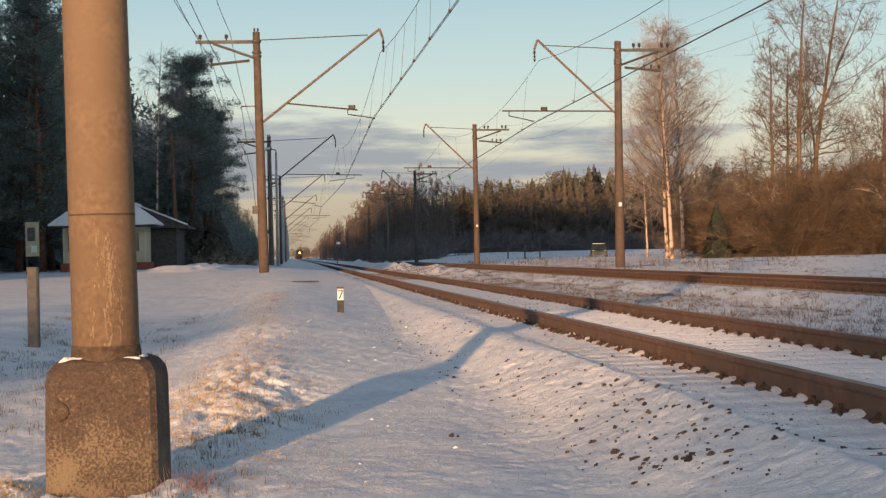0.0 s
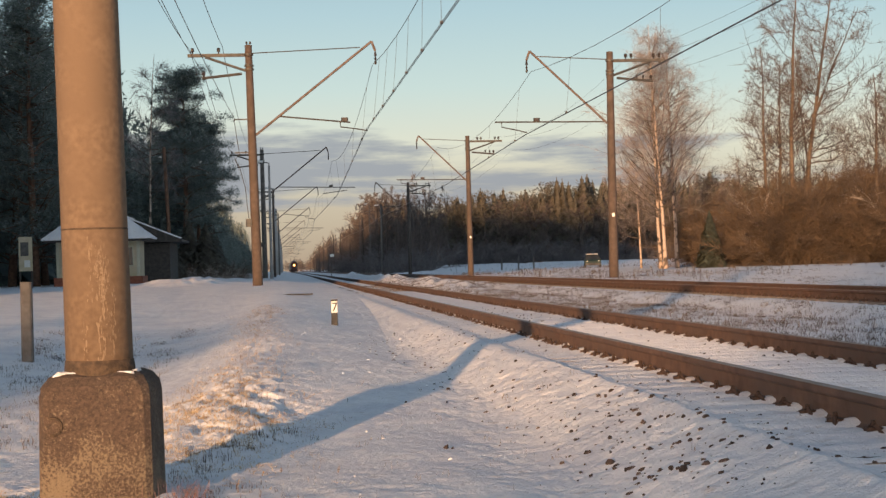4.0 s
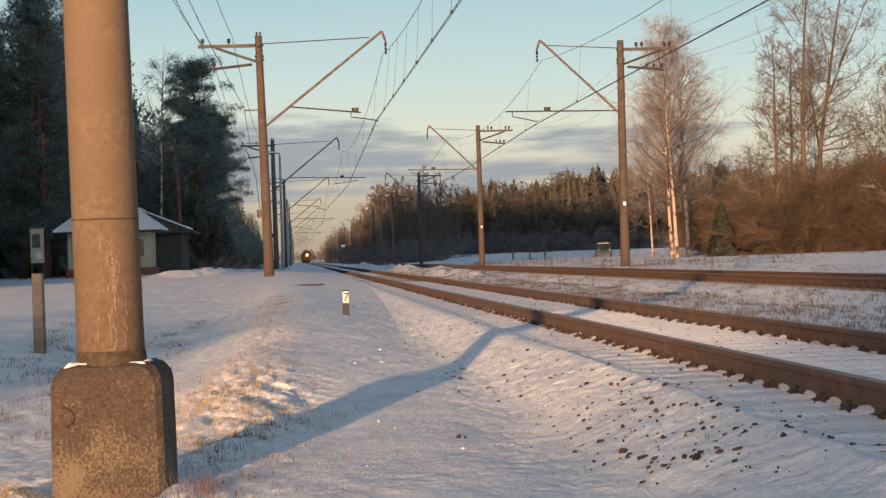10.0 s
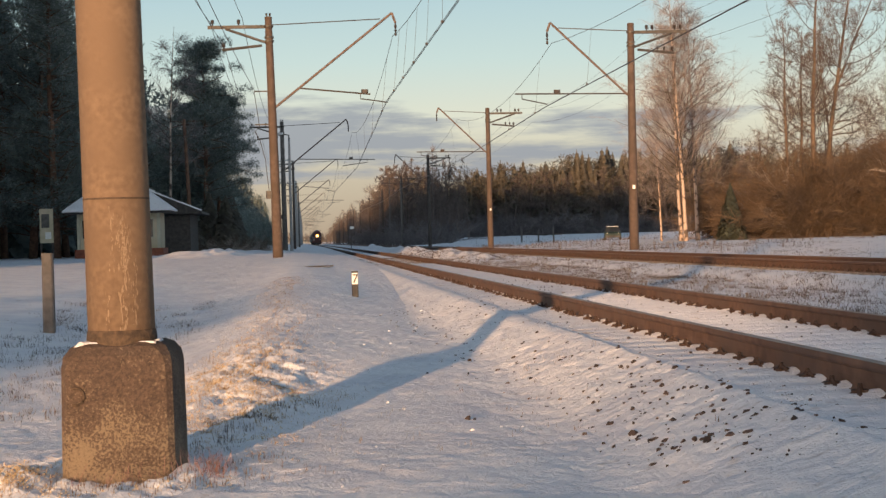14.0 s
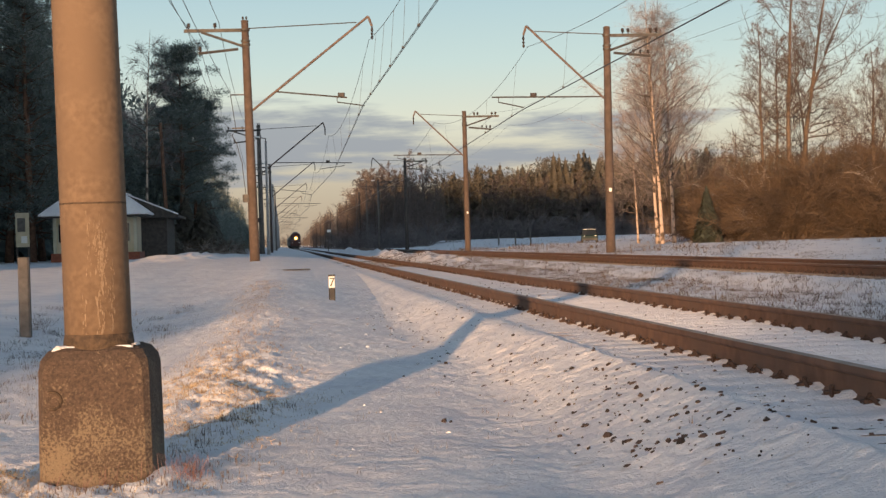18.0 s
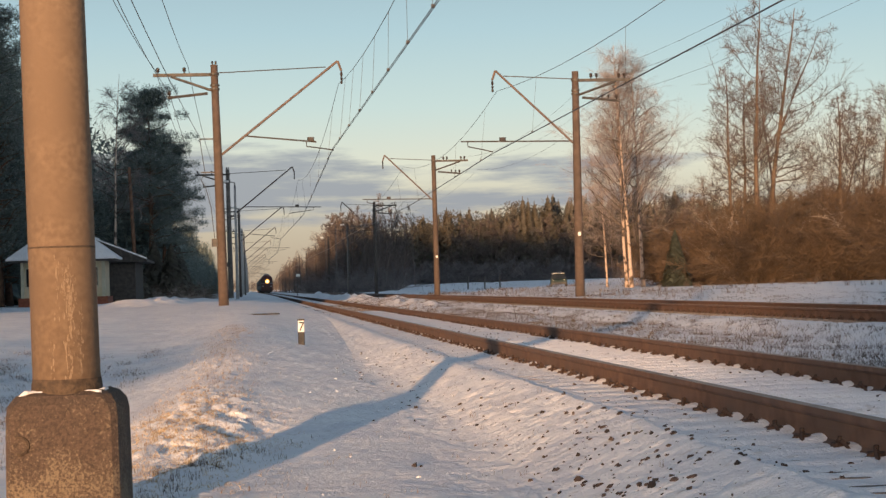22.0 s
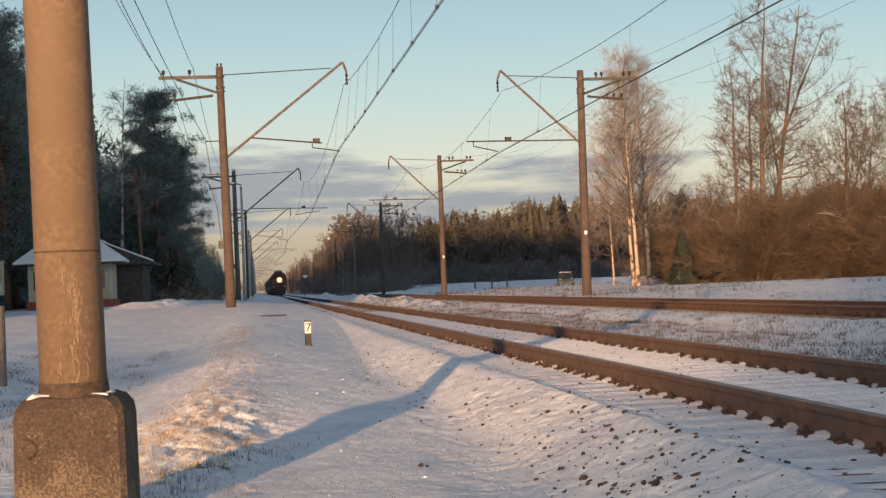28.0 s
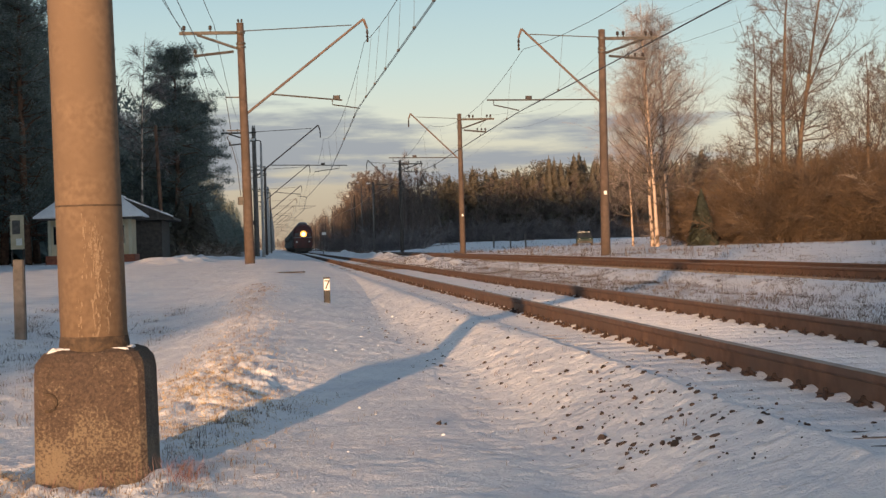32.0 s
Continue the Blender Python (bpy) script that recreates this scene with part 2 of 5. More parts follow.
POLE_BROWN = surface("dark_brown_pole", [(0.05, 0.042, 0.037), (0.09, 0.075, 0.065)], 5, 0.85, 0.15)
DARK_NEEDLE = surface("dark_spruce_needles", [(0.028, 0.035, 0.027), (0.055, 0.065, 0.05)], 2, 0.7, 0.0, vary=0.4)
FAR_TWIG = surface("far_bare_twigs", [(0.085, 0.068, 0.062), (0.138, 0.112, 0.1)], 0.5, 0.9, 0.0, vary=0.35)
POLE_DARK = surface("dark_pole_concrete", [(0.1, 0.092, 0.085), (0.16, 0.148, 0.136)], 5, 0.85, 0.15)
BLOCK = lichen_concrete()
SCAR = surface("pale_scratched_concrete", [(0.2, 0.14, 0.09), (0.275, 0.205, 0.138)], 80, 0.9, 0.3)
ARM_STEEL = surface("rust_brown_steel", [(0.1, 0.075, 0.066), (0.165, 0.125, 0.11)], 5, 0.7, 0.1)
DARK_STEEL = surface("dark_steel", [(0.04, 0.038, 0.036), (0.08, 0.075, 0.07)], 5, 0.6, 0.1)
POST_GREY = surface("dark_weathered_concrete", [(0.09, 0.083, 0.076), (0.15, 0.138, 0.127)], 9, 0.9, 0.2)
WIRE = surface("oxidised_copper_wire", [(0.09, 0.08, 0.075), (0.14, 0.12, 0.11)], 3, 0.5, 0.0, metal=0.3)
INSULATOR = surface("dark_glazed_insulator", [(0.02, 0.016, 0.014), (0.05, 0.035, 0.03)], 8, 0.3, 0.0)
WHITE_PAINT = surface("white_paint", [(0.72, 0.71, 0.68), (0.82, 0.81, 0.78)], 12, 0.6, 0.1)
BLACK_PAINT = surface("black_paint", [(0.018, 0.018, 0.02), (0.04, 0.038, 0.036)], 12, 0.55, 0.1)
BARK = surface("brown_bark", [(0.075, 0.057, 0.045), (0.17, 0.125, 0.095)], 5, 0.9, 0.5)
BIRCH = surface("birch_bark", [(0.09, 0.07, 0.058), (0.48, 0.38, 0.315)], 2.6, 0.8, 0.2, spread=(0.40, 0.50))
BOUGH = surface("brown_boughs", [(0.075, 0.06, 0.05), (0.145, 0.115, 0.095)], 3, 0.9, 0.2)
TWIG = surface("bare_twigs", [(0.085, 0.066, 0.055), (0.14, 0.112, 0.092)], 2, 0.9, 0.0, vary=0.35)
BIRCH_TWIG = surface("pale_birch_twigs", [(0.2, 0.178, 0.175), (0.32, 0.285, 0.275)], 2, 0.9, 0.0, vary=0.35)
BUSH_TWIG = surface("brown_thicket_twigs", [(0.062, 0.043, 0.028), (0.118, 0.08, 0.05)], 1.2, 0.9, 0.0, vary=0.45)
PINE_BARK = surface("pine_bark", [(0.11, 0.06, 0.04), (0.22, 0.12, 0.075)], 5, 0.9, 0.4)
NEEDLE = surface("pine_needles", [(0.15, 0.185, 0.175), (0.25, 0.29, 0.26)], 1.5, 0.7, 0.0, vary=0.4, translucent=0.4)
BOUGH_SNOW = surface("thin_bough_snow", [(0.34, 0.37, 0.38), (0.55, 0.58, 0.6)], 3, 0.8, 0.0, vary=0.3, translucent=0.3)
SPRUCE = surface("spruce_needles", [(0.105, 0.098, 0.08), (0.165, 0.15, 0.118)], 0.6, 0.7, 0.0, vary=0.3, translucent=0.35)
FROST = surface("frosted_twigs", [(0.24, 0.205, 0.18), (0.42, 0.37, 0.33)], 4, 0.8, 0.0, vary=0.3)
# bluish grey that puts the wood's shaded, hazy foot into the scrub
SHADE_SCRUB = surface("shade_toned_scrub", [(0.11, 0.102, 0.108), (0.17, 0.155, 0.155)], 0.5, 0.9, 0.0, vary=0.3)
# pale straw, its colour brightened to golden for the low sun on it
SUNLIT_GRASS = surface("pale_sunlit_grass", [(0.38, 0.28, 0.16), (0.56, 0.44, 0.28)], 3, 0.9, 0.0, vary=0.35)
WEED = surface("dark_dry_weeds", [(0.048, 0.039, 0.033), (0.1, 0.08, 0.065)], 3, 0.9, 0.0, vary=0.5)
RED_STALK = surface("reddish_dry_stalks", [(0.2, 0.1, 0.085), (0.34, 0.2, 0.17)], 6, 0.9, 0.0, vary=0.3)
GRASS = surface("withered_grass", [(0.09, 0.064, 0.044), (0.18, 0.13, 0.09)], 3, 0.9, 0.0, vary=0.4)
CREAM = surface("cream_painted_wall", [(0.52, 0.44, 0.31), (0.62, 0.53, 0.38)], 3, 0.8, 0.15, stain=(0.46, 0.41, 0.25))
TRIM_PAINT = surface("pale_green_paint", [(0.44, 0.42, 0.32), (0.53, 0.5, 0.39)], 4, 0.7, 0.1)
RED_BRICK = surface("red_plinth", [(0.20, 0.06, 0.035), (0.30, 0.10, 0.055)], 6, 0.85, 0.3)
DARK_WOOD = surface("dark_boards", [(0.04, 0.035, 0.032), (0.08, 0.068, 0.06)], 5, 0.85, 0.3)
GLASS_DARK = surface("dark_glass", [(0.012, 0.014, 0.018), (0.02, 0.022, 0.026)], 2, 0.08, 0.0)
TRAIN_RED = surface("red_train_paint", [(0.055, 0.01, 0.009), (0.085, 0.015, 0.012)], 3, 0.55, 0.05, stain=(0.04, 0.014, 0.012))
TRAIN_GREY = surface("grey_train_paint", [(0.13, 0.13, 0.14), (0.2, 0.2, 0.21)], 3, 0.45, 0.05)
TRAIN_DARK = surface("dirty_underframe", [(0.02, 0.019, 0.018), (0.05, 0.045, 0.04)], 6, 0.85, 0.2)
COACH = surface("dark_coach_paint", [(0.035, 0.045, 0.042), (0.06, 0.07, 0.065)], 3, 0.5, 0.05)
FROSTED_PANE = surface("frosted_car_glass", [(0.02, 0.024, 0.026), (0.05, 0.055, 0.06)], 6, 0.6, 0.0)
CAR_GREEN = surface("dark_green_car_paint", [(0.01, 0.028, 0.024), (0.018, 0.04, 0.034)], 3, 0.65, 0.0)
RUBBER = surface("black_rubber", [(0.012, 0.012, 0.012), (0.03, 0.03, 0.03)], 9, 0.9, 0.1)
HEADLAMP = glow("lit_headlamp", (1.0, 0.62, 0.2), 6)
# the headlamp's orange halo, put in as a glowing ring
HALO_GLOW = glow("headlamp_halo", (1.0, 0.46, 0.1), 0.9)
# weak glow that stands for the sun's glint on lamp glass
LAMP_GLINT = glow("glinting_lamp_glass", (1.0, 0.85, 0.65), 0.7)


# ---- mesh helpers ----
class Shape:
    """Collects vertices and faces for one mesh."""

    def __init__(self):
        self.v, self.f = [], []

    def add(self, verts, faces):
        o = len(self.v)
        self.v.extend(verts)
        self.f.extend([tuple(i + o for i in f) for f in faces])
        return self

    def box(self, c, s, m=None, bevel=0.0, taper=1.0):
        """A box of size s about c; bevel cuts its upright edges, taper narrows its top."""
        x, y, z = s[0] / 2, s[1] / 2, s[2] / 2
        if bevel:
            b = bevel
            ring = [(-x + b, -y), (x - b, -y), (x, -y + b), (x, y - b), (x - b, y), (-x + b, y), (-x, y - b), (-x, -y + b)]
        else:
            ring = [(-x, -y), (x, -y), (x, y), (-x, y)]
        n = len(ring)
        vs = [Vector((a, b2, -z)) for a, b2 in ring] + [Vector((a * taper, b2 * taper, z)) for a, b2 in ring]
        vs = [(m @ v if m else v) + Vector(c) for v in vs]
        fs = [tuple(range(n - 1, -1, -1)), tuple(range(n, 2 * n))] + [(i, (i + 1) % n, n + (i + 1) % n, n + i) for i in range(n)]
        return self.add([tuple(v) for v in vs], fs)

    def tube(self, pts, radii, n=6, cap=True):
        """A round bar along a line of points."""
        pts = [Vector(p) for p in pts]
        if not hasattr(radii, "__len__"):
            radii = [radii] * len(pts)
        vs = []
        for i, p in enumerate(pts):
            d = (pts[min(i + 1, len(pts) - 1)] - pts[max(i - 1, 0)]).normalized()
            side = d.cross(Vector((0, 0, 1)) if abs(d.z) < 0.9 else Vector((1, 0, 0))).normalized()
            up = side.cross(d)
            for k in range(n):
                a = 2 * math.pi * k / n
                vs.append(tuple(p + (side * math.cos(a) + up * math.sin(a)) * radii[i]))
        fs = []
        for i in range(len(pts) - 1):
            for k in range(n):
                a, b = i * n + k, i * n + (k + 1) % n
                fs.append((a, b, b + n, a + n))
        if cap:
            fs += [tuple(range(n))[::-1], tuple(range((len(pts) - 1) * n, len(pts) * n))]
        return self.add(vs, fs)

    def lathe(self, profile, c=(0, 0, 0), n=16):
        """Rings of (radius, height) turned about an upright axis."""
        vs = [(c[0] + r * math.cos(2 * math.pi * k / n), c[1] + r * math.sin(2 * math.pi * k / n), c[2] + z) for r, z in profile for k in range(n)]
        fs = [(i * n + k, i * n + (k + 1) % n, (i + 1) * n + (k + 1) % n, (i + 1) * n + k) for i in range(len(profile) - 1) for k in range(n)]
        fs += [tuple(range(n))[::-1], tuple(range((len(profile) - 1) * n, len(profile) * n))]
        return self.add(vs, fs)

    def loft(self, sections):
        """Skin over equal rings of points, closed at both ends."""
        n = len(sections[0])
        vs = [p for s in sections for p in s]
        fs = [(i * n + k, i * n + (k + 1) % n, (i + 1) * n + (k + 1) % n, (i + 1) * n + k) for i in range(len(sections) - 1) for k in range(n)]
        fs += [tuple(range(n))[::-1], tuple(range((len(sections) - 1) * n, len(sections) * n))]
        return self.add(vs, fs)

    def mesh(self, name, material, smooth=False):
        me = bpy.data.meshes.new(name)
        me.from_pydata([tuple(v) for v in self.v], [], self.f)
        me.materials.append(material)
        if smooth:
            me.shade_smooth()
        return me


def part(name, shape, material, parent=None, label="", smooth=False, at=None):
    """Links a shape as one mesh object, under a thing or a part."""
    ob = new(name, shape.mesh(name, material, smooth) if isinstance(shape, Shape) else shape)
    if parent:
        ob.parent = parent
    if at is not None:
        ob.matrix_basis = at
    if label:
        tagged(ob, label)
    return ob


def thing(name, m, label, category, group="", kind=""):
    ob = new(name)
    ob.empty_display_size = 0.3
    ob.matrix_basis = m
    return tagged(ob, label, category, group, kind)


# ---- ground ----
TRACK_1, TRACK_2, RAIL_1_Z, RAIL_2_Z = 3.70, 10.7, -0.03, 0.06


def veer(y):
    """The main line bends a little on its way."""
    return np.interp(y, [-20, 277, 420, 650, 1200], [-0.04, 0.53, 0.45, 0.22, -0.3])


def lattice(x, y, seed):
    """Smooth value noise, for whole arrays."""
    xi, yi = np.floor(x), np.floor(y)
    u, v = x - xi, y - yi
    u, v = u * u * (3 - 2 * u), v * v * (3 - 2 * v)

    def h(a, b):
        s = np.sin(a * 127.1 + b * 311.7 + seed * 74.7) * 43758.5453
        return s - np.floor(s)
    return (h(xi, yi) * (1 - u) + h(xi + 1, yi) * u) * (1 - v) + (h(xi, yi + 1) * (1 - u) + h(xi + 1, yi + 1) * u) * v - 0.5


def easy(v, at, to, w):
    """Interpolation with its corners rounded over a width w."""
    return sum(np.interp(v + w * k, at, to) * c for k, c in ((-1.0, 0.1), (-0.5, 0.24), (0.0, 0.32), (0.5, 0.24), (1.0, 0.1)))


def ground(x, y):
    """Height of the snow."""
    x, y = np.asarray(x, float), np.asarray(y, float)
    # the path beside the track climbs to rail level farther on
    low = easy(y, [0, 8, 11, 14, 18, 22, 29, 40, 51, 69, 100, 3000], [-0.56, -0.53, -0.51, -0.47, -0.43, -0.40, -0.33, -0.17, -0.04, 0.10, 0.14, 0.14], 3.0)
    left = low + easy(x, [-12, -5, -3, -1.6, -0.9, -0.1, 0.4, 0.9, 1.4], [0.16, 0.0, -0.08, -0.08, -0.03, -0.0, 0.03, 0.04, 0.02], 0.4) * np.clip((75 - y) / 45, 0, 1)
    # grassy ridge along the path, its near end facing the low sun
    across = x + 0.45 - (y - 14) * 0.004
    ridge = np.exp(-(across / np.where(across < 0, 0.55, np.interp(y, [14, 17.5], [0.45, 0.95]))) ** 2) * easy(y, [10.0, 11.5, 15.5, 20, 34, 44, 55], [0, 0.0, 0.17, 0.14, 0.15, 0.09, 0], 2.0)
    hollow = 0.1 * np.exp(-((x + 2.7) / 1.25) ** 2) * easy(y, [10.5, 14.5, 24, 42, 60], [0, 1, 1, 0.6, 0], 2.0)
    bank = np.exp(-((x + 0.45) / 0.5) ** 2 - ((y - 13.2) / 2.6) ** 2) + 0.45 * np.exp(-((x + 0.4) / 0.45) ** 2) * np.clip((y - 13) / 4, 0, 1) * np.clip((40 - y) / 10, 0, 1) + 0.9 * np.exp(-((x + 1.5) / 0.45) ** 2 - ((y - 9.2) / 1.0) ** 2) + 0.8 * np.exp(-((x + 0.8) / 0.5) ** 2 - ((y - 8.6) / 0.25) ** 2)
    tussock = 0.075 * np.minimum(bank, 1) * (lattice(x * 6, y * 5, 21) + 0.8 * lattice(x * 15, y * 11, 22) + 0.4 * lattice(x * 31, y * 24, 23))
    tussock = tussock + 0.07 * np.exp(-((x + 0.62) / 0.17) ** 2 - ((y - 8.9) / 0.2) ** 2) + 0.09 * np.exp(-((x + 1.55) / 0.25) ** 2 - ((y - 9.0) / 0.4) ** 2) * (1 + 1.2 * lattice(x * 14, y * 11, 24))
    left = left + ridge - hollow + tussock - 0.05 * np.exp(-((x - 0.08) / 0.42) ** 2 - ((y - 13.2) / 1.3) ** 2)
    d1, d2 = np.abs(x - TRACK_1 - veer(y)), np.abs(x - TRACK_2)
    crib = 0.016 * np.cos(2 * np.pi * (y - 6) / 0.5) * (y < 60) - 0.003
    bed1 = easy(d1, [0, 1.05, 1.15, 1.27, 1.38, 1.52, 1.66, 1.8, 2.14, 2.36, 3.0], [-0.195, -0.195, -0.197, -0.205, -0.195, -0.158, -0.162, -0.24, -0.37, -0.43, -0.6], 0.11) + crib * (d1 < 1.38) * np.where(d1 < 0.68, 2.1, 1.0)
    bed2 = easy(d2, [0, 1.45, 1.9, 2.4, 3.2], [-0.12, -0.12, -0.16, -0.3, -0.6], 0.2)
    flank = easy(d1 + 0.22 * np.interp(y, [11, 17], [1, 0]) * (d1 > 1.45), [1.15, 1.27, 1.38, 1.52, 1.66, 1.8, 2.14, 2.36, 3.0], [-0.197, -0.205, -0.195, -0.158, -0.162, -0.24, -0.37, -0.43, -0.45], 0.11)
    flank = flank + np.maximum(easy(y, [20, 45, 65], [-0.46, -0.2, -0.09], 4.0) - flank, 0) * np.clip((d1 - 1.36) / 0.4, 0, 1)
    near = np.interp(y, [16.5, 22, 55], [1.28, 0.9, -0.9])
    s = np.clip((x - veer(y) - near) / (1.85 - near), 0, 1)
    s = s * s * (3 - 2 * s)
    left = left * (1 - s) + flank * s
    mid = -0.32 + 0.08 * lattice(x * 0.3, y * 0.2, 3)
    right = np.interp(x, [12, 13.5, 16, 22, 40, 80, 900], [-0.3, -0.12, -0.05, 0.2, 0.3, 0.35, 0.35]) + 0.25 * np.clip(lattice(x * 0.07, y * 0.06, 5), -0.3, 0.5)
    # the meadow dips, then rises towards the wood
    field = np.clip((x - 16) / 8, 0, 1)
    dip, lift = np.clip((y - 120) / 40, 0, 1), np.clip((y - 190) / 100, 0, 1)
    right = right + field * (0.85 * lift * lift * (3 - 2 * lift) - 0.22 * dip)
    z = np.where(x < TRACK_1, left, np.where(x < TRACK_2, mid, right))
    bed1 = bed1 + 0.02 * np.exp(-((d1 - 0.797) / 0.1) ** 2) * (0.6 + 1.6 * lattice(x * 2, y * 5.3, 41))
    z = np.where((x < TRACK_1) & (d1 > 1.36), left, np.maximum(z, np.maximum(bed1, bed2)))
    # cleared snow heaped up beside the tracks and the path
    for cx, cy, rx, ry, h in ((7.2, 80, 1.1, 13, 0.36), (7.0, 118, 1.0, 24, 0.4), (7.2, 180, 1.0, 40, 0.42), (-4.3, 82, 1.3, 5, 0.28), (-5.4, 76, 2.0, 3, 0.25), (-3.4, 95, 1.5, 8, 0.2)):
        z = z + h * np.exp(-((x - cx) / rx) ** 2 - ((y - cy) / ry) ** 2) * (1 + 0.9 * lattice(x * 1.1, y * 0.5, 9) + 0.9 * lattice(x * 2.7, y * 1.3, 10))
    on_track = np.clip(np.minimum(d1, d2) - 1.2, 0, 0.8) / 0.8
    rough = 0.03 * lattice(x * 0.9, y * 0.5, 1) + 0.018 * lattice(x * 2.3, y * 1.5, 2) + 0.016 * lattice(x * 6, y * 4, 4) + 0.012 * lattice(x * 27, y * 22, 14) * np.clip((20 - y) / 6, 0, 1) + 0.014 * lattice(x * 13, y * 9, 6) * (0.4 + 1.2 * np.clip(lattice(x * 0.8, y * 0.5, 11) + 0.4, 0, 1))
    # snow over coarse stones on the shoulder of the track
    stony = np.clip(1 - np.abs(x - np.interp(y, [10, 17], [2.25, 1.95]) - veer(y)) / 0.75, 0, 1) * np.interp(y, [3, 5, 26, 45], [0, 1, 1, 0.3])
    p, q = 0.8 * x + 0.6 * y, 0.8 * y - 0.6 * x
    rough = rough + stony * (0.026 * lattice(p * 12, q * 11, 31) + 0.02 * lattice(p * 21, q * 19, 32) + 0.02 * np.maximum(lattice(x * 8, y * 7, 33), 0))
    trodden = 1 - 0.35 * np.exp(-((x - 0.9) / 0.75) ** 2) * np.clip((18 - y) / 5, 0, 1)
    return z + rough * (0.3 + 0.7 * on_track) * trodden


def gz(x, y):
    return float(ground(x, y))


def build_ground():
    xs = np.unique(np.concatenate([np.linspace(-420, -40, 24), np.linspace(-40, -6, 70), np.linspace(-6, -2.5, 50), np.linspace(-2.5, 6, 270), np.linspace(1.2, 2.75, 60), np.linspace(6, 16, 90), np.linspace(16, 60, 90), np.linspace(60, 480, 24)]))
    ys = np.unique(np.concatenate([np.linspace(-40, 5, 20), np.linspace(6, 15, 330), np.linspace(15, 24, 190), np.linspace(24, 60, 240), np.linspace(60, 140, 200), np.linspace(140, 400, 90), np.linspace(400, 2600, 30)]))
    X, Y = np.meshgrid(xs, ys)
    Z = ground(X, Y)
    nx, ny = len(xs), len(ys)
    verts = np.stack([X, Y, Z], -1).reshape(-1, 3)
    i = (np.arange(ny - 1)[:, None] * nx + np.arange(nx - 1)[None]).ravel()
    faces = np.stack([i, i + 1, i + nx + 1, i + nx], 1)
    me = bpy.data.meshes.new("ground")
    me.vertices.add(len(verts))
    me.vertices.foreach_set("co", verts.ravel())
    me.loops.add(faces.size)
    me.loops.foreach_set("vertex_index", faces.ravel())
    me.polygons.add(len(faces))
    me.polygons.foreach_set("loop_start", np.arange(len(faces)) * 4)
    me.polygons.foreach_set("loop_total", np.full(len(faces), 4))
    me.update(calc_edges=True)
    me.validate()
    me.shade_smooth()
    me.materials.append(SNOW)
    tagged(new("ground", me), "thin wind-rippled snow over grass and ballast", "ground", kind="structure")


build_ground()

# ---- railway tracks ----
RAIL_SECTION = [(-0.0375, 0), (-0.0375, -0.028), (-0.03, -0.042), (-0.011, -0.052), (-0.009, -0.10), (-0.012, -0.148), (-0.03, -0.158), (-0.075, -0.168), (-0.075, -0.18),
                (0.075, -0.18), (0.075, -0.168), (0.03, -0.158), (0.012, -0.148), (0.009, -0.10), (0.011, -0.052), (0.03, -0.042), (0.0375, -0.028), (0.0375, 0)]


def rail_line(parent, x, y0, y1, bend):
    s = Shape().loft([[(x + bend(y) + a, y, b) for a, b in RAIL_SECTION] for y in np.linspace(y0, y1, 80)])
    r = part("rail", s, RAIL_RUST, parent, "rust-brown steel rail")
    top = Shape().loft([[(x + bend(y) + a, y, b) for a, b in ((-0.03, 0.0), (0.03, 0.0), (0.028, 0.003), (-0.028, 0.003))] for y in np.linspace(y0, y1, 80)])
    part("running_surface", top, RAIL_TOP, r, "worn grey running surface")


def make_track(name, x, z, y0, y1, near, label, bend=lambda y: 0.0):
    t = thing(name, pose(0, 0, z), label, "railway track")
    for side in (-0.797, 0.797):
        rail_line(t, x + side, y0, y1, bend)
    rng = random.Random(int(x * 10))
    sl = Shape().box((0, 0, -0.077), (2.7, 0.24, 0.15), bevel=0.02).mesh("sleeper", SLEEPER)
    fa = Shape()
    fa.box((0, 0, 0.02), (0.085, 0.07, 0.034), bevel=0.014)
    fa.tube([(0.01, -0.1, -0.004), (0, -0.03, 0.044), (0, 0.018, 0.046), (-0.01, 0.095, -0.004)], 0.013, 4)
    fa.tube([(-0.06, -0.035, 0.0), (0.0, -0.01, 0.036), (0.055, 0.03, 0.0)], 0.013, 4)
    fa.lathe([(0.013, 0.02), (0.013, 0.066), (0.008, 0.07)], (0, 0, 0), 6)
    fa = fa.mesh("fastening", FASTENER)
    far = Shape()
    i = 0
    y = near[0]
    while y < near[1]:
        s = part("sleeper", sl, None, t, at=pose(x + float(bend(y)) + rng.uniform(-0.02, 0.02), y, -0.168, 0, 0, rng.uniform(-1, 1)))
        for side in (-0.797, 0.797):
            for off in (-0.1, 0.1):
                part("fastening", fa, None, s, at=pose(side + off, 0, -0.002, 0, 0, rng.uniform(-24, 24)))
        y += 0.5
    while y < 190:
        for side in (-0.797, 0.797):
            far.box((x + side + float(bend(y)), y, -0.155), (0.3, 0.15, 0.06))
        y += 0.5
    tagged(part("far_fastenings", far, FASTENER, t), kind="stuff")


make_track("railway_track", TRACK_1, RAIL_1_Z, -10, 1100, (6.0, 86), "rusty railway track on snow-covered sleepers", veer)
make_track("railway_track", TRACK_2, RAIL_2_Z, -10, 1100, (26.0, 80), "rusty second railway track in snow and grass")


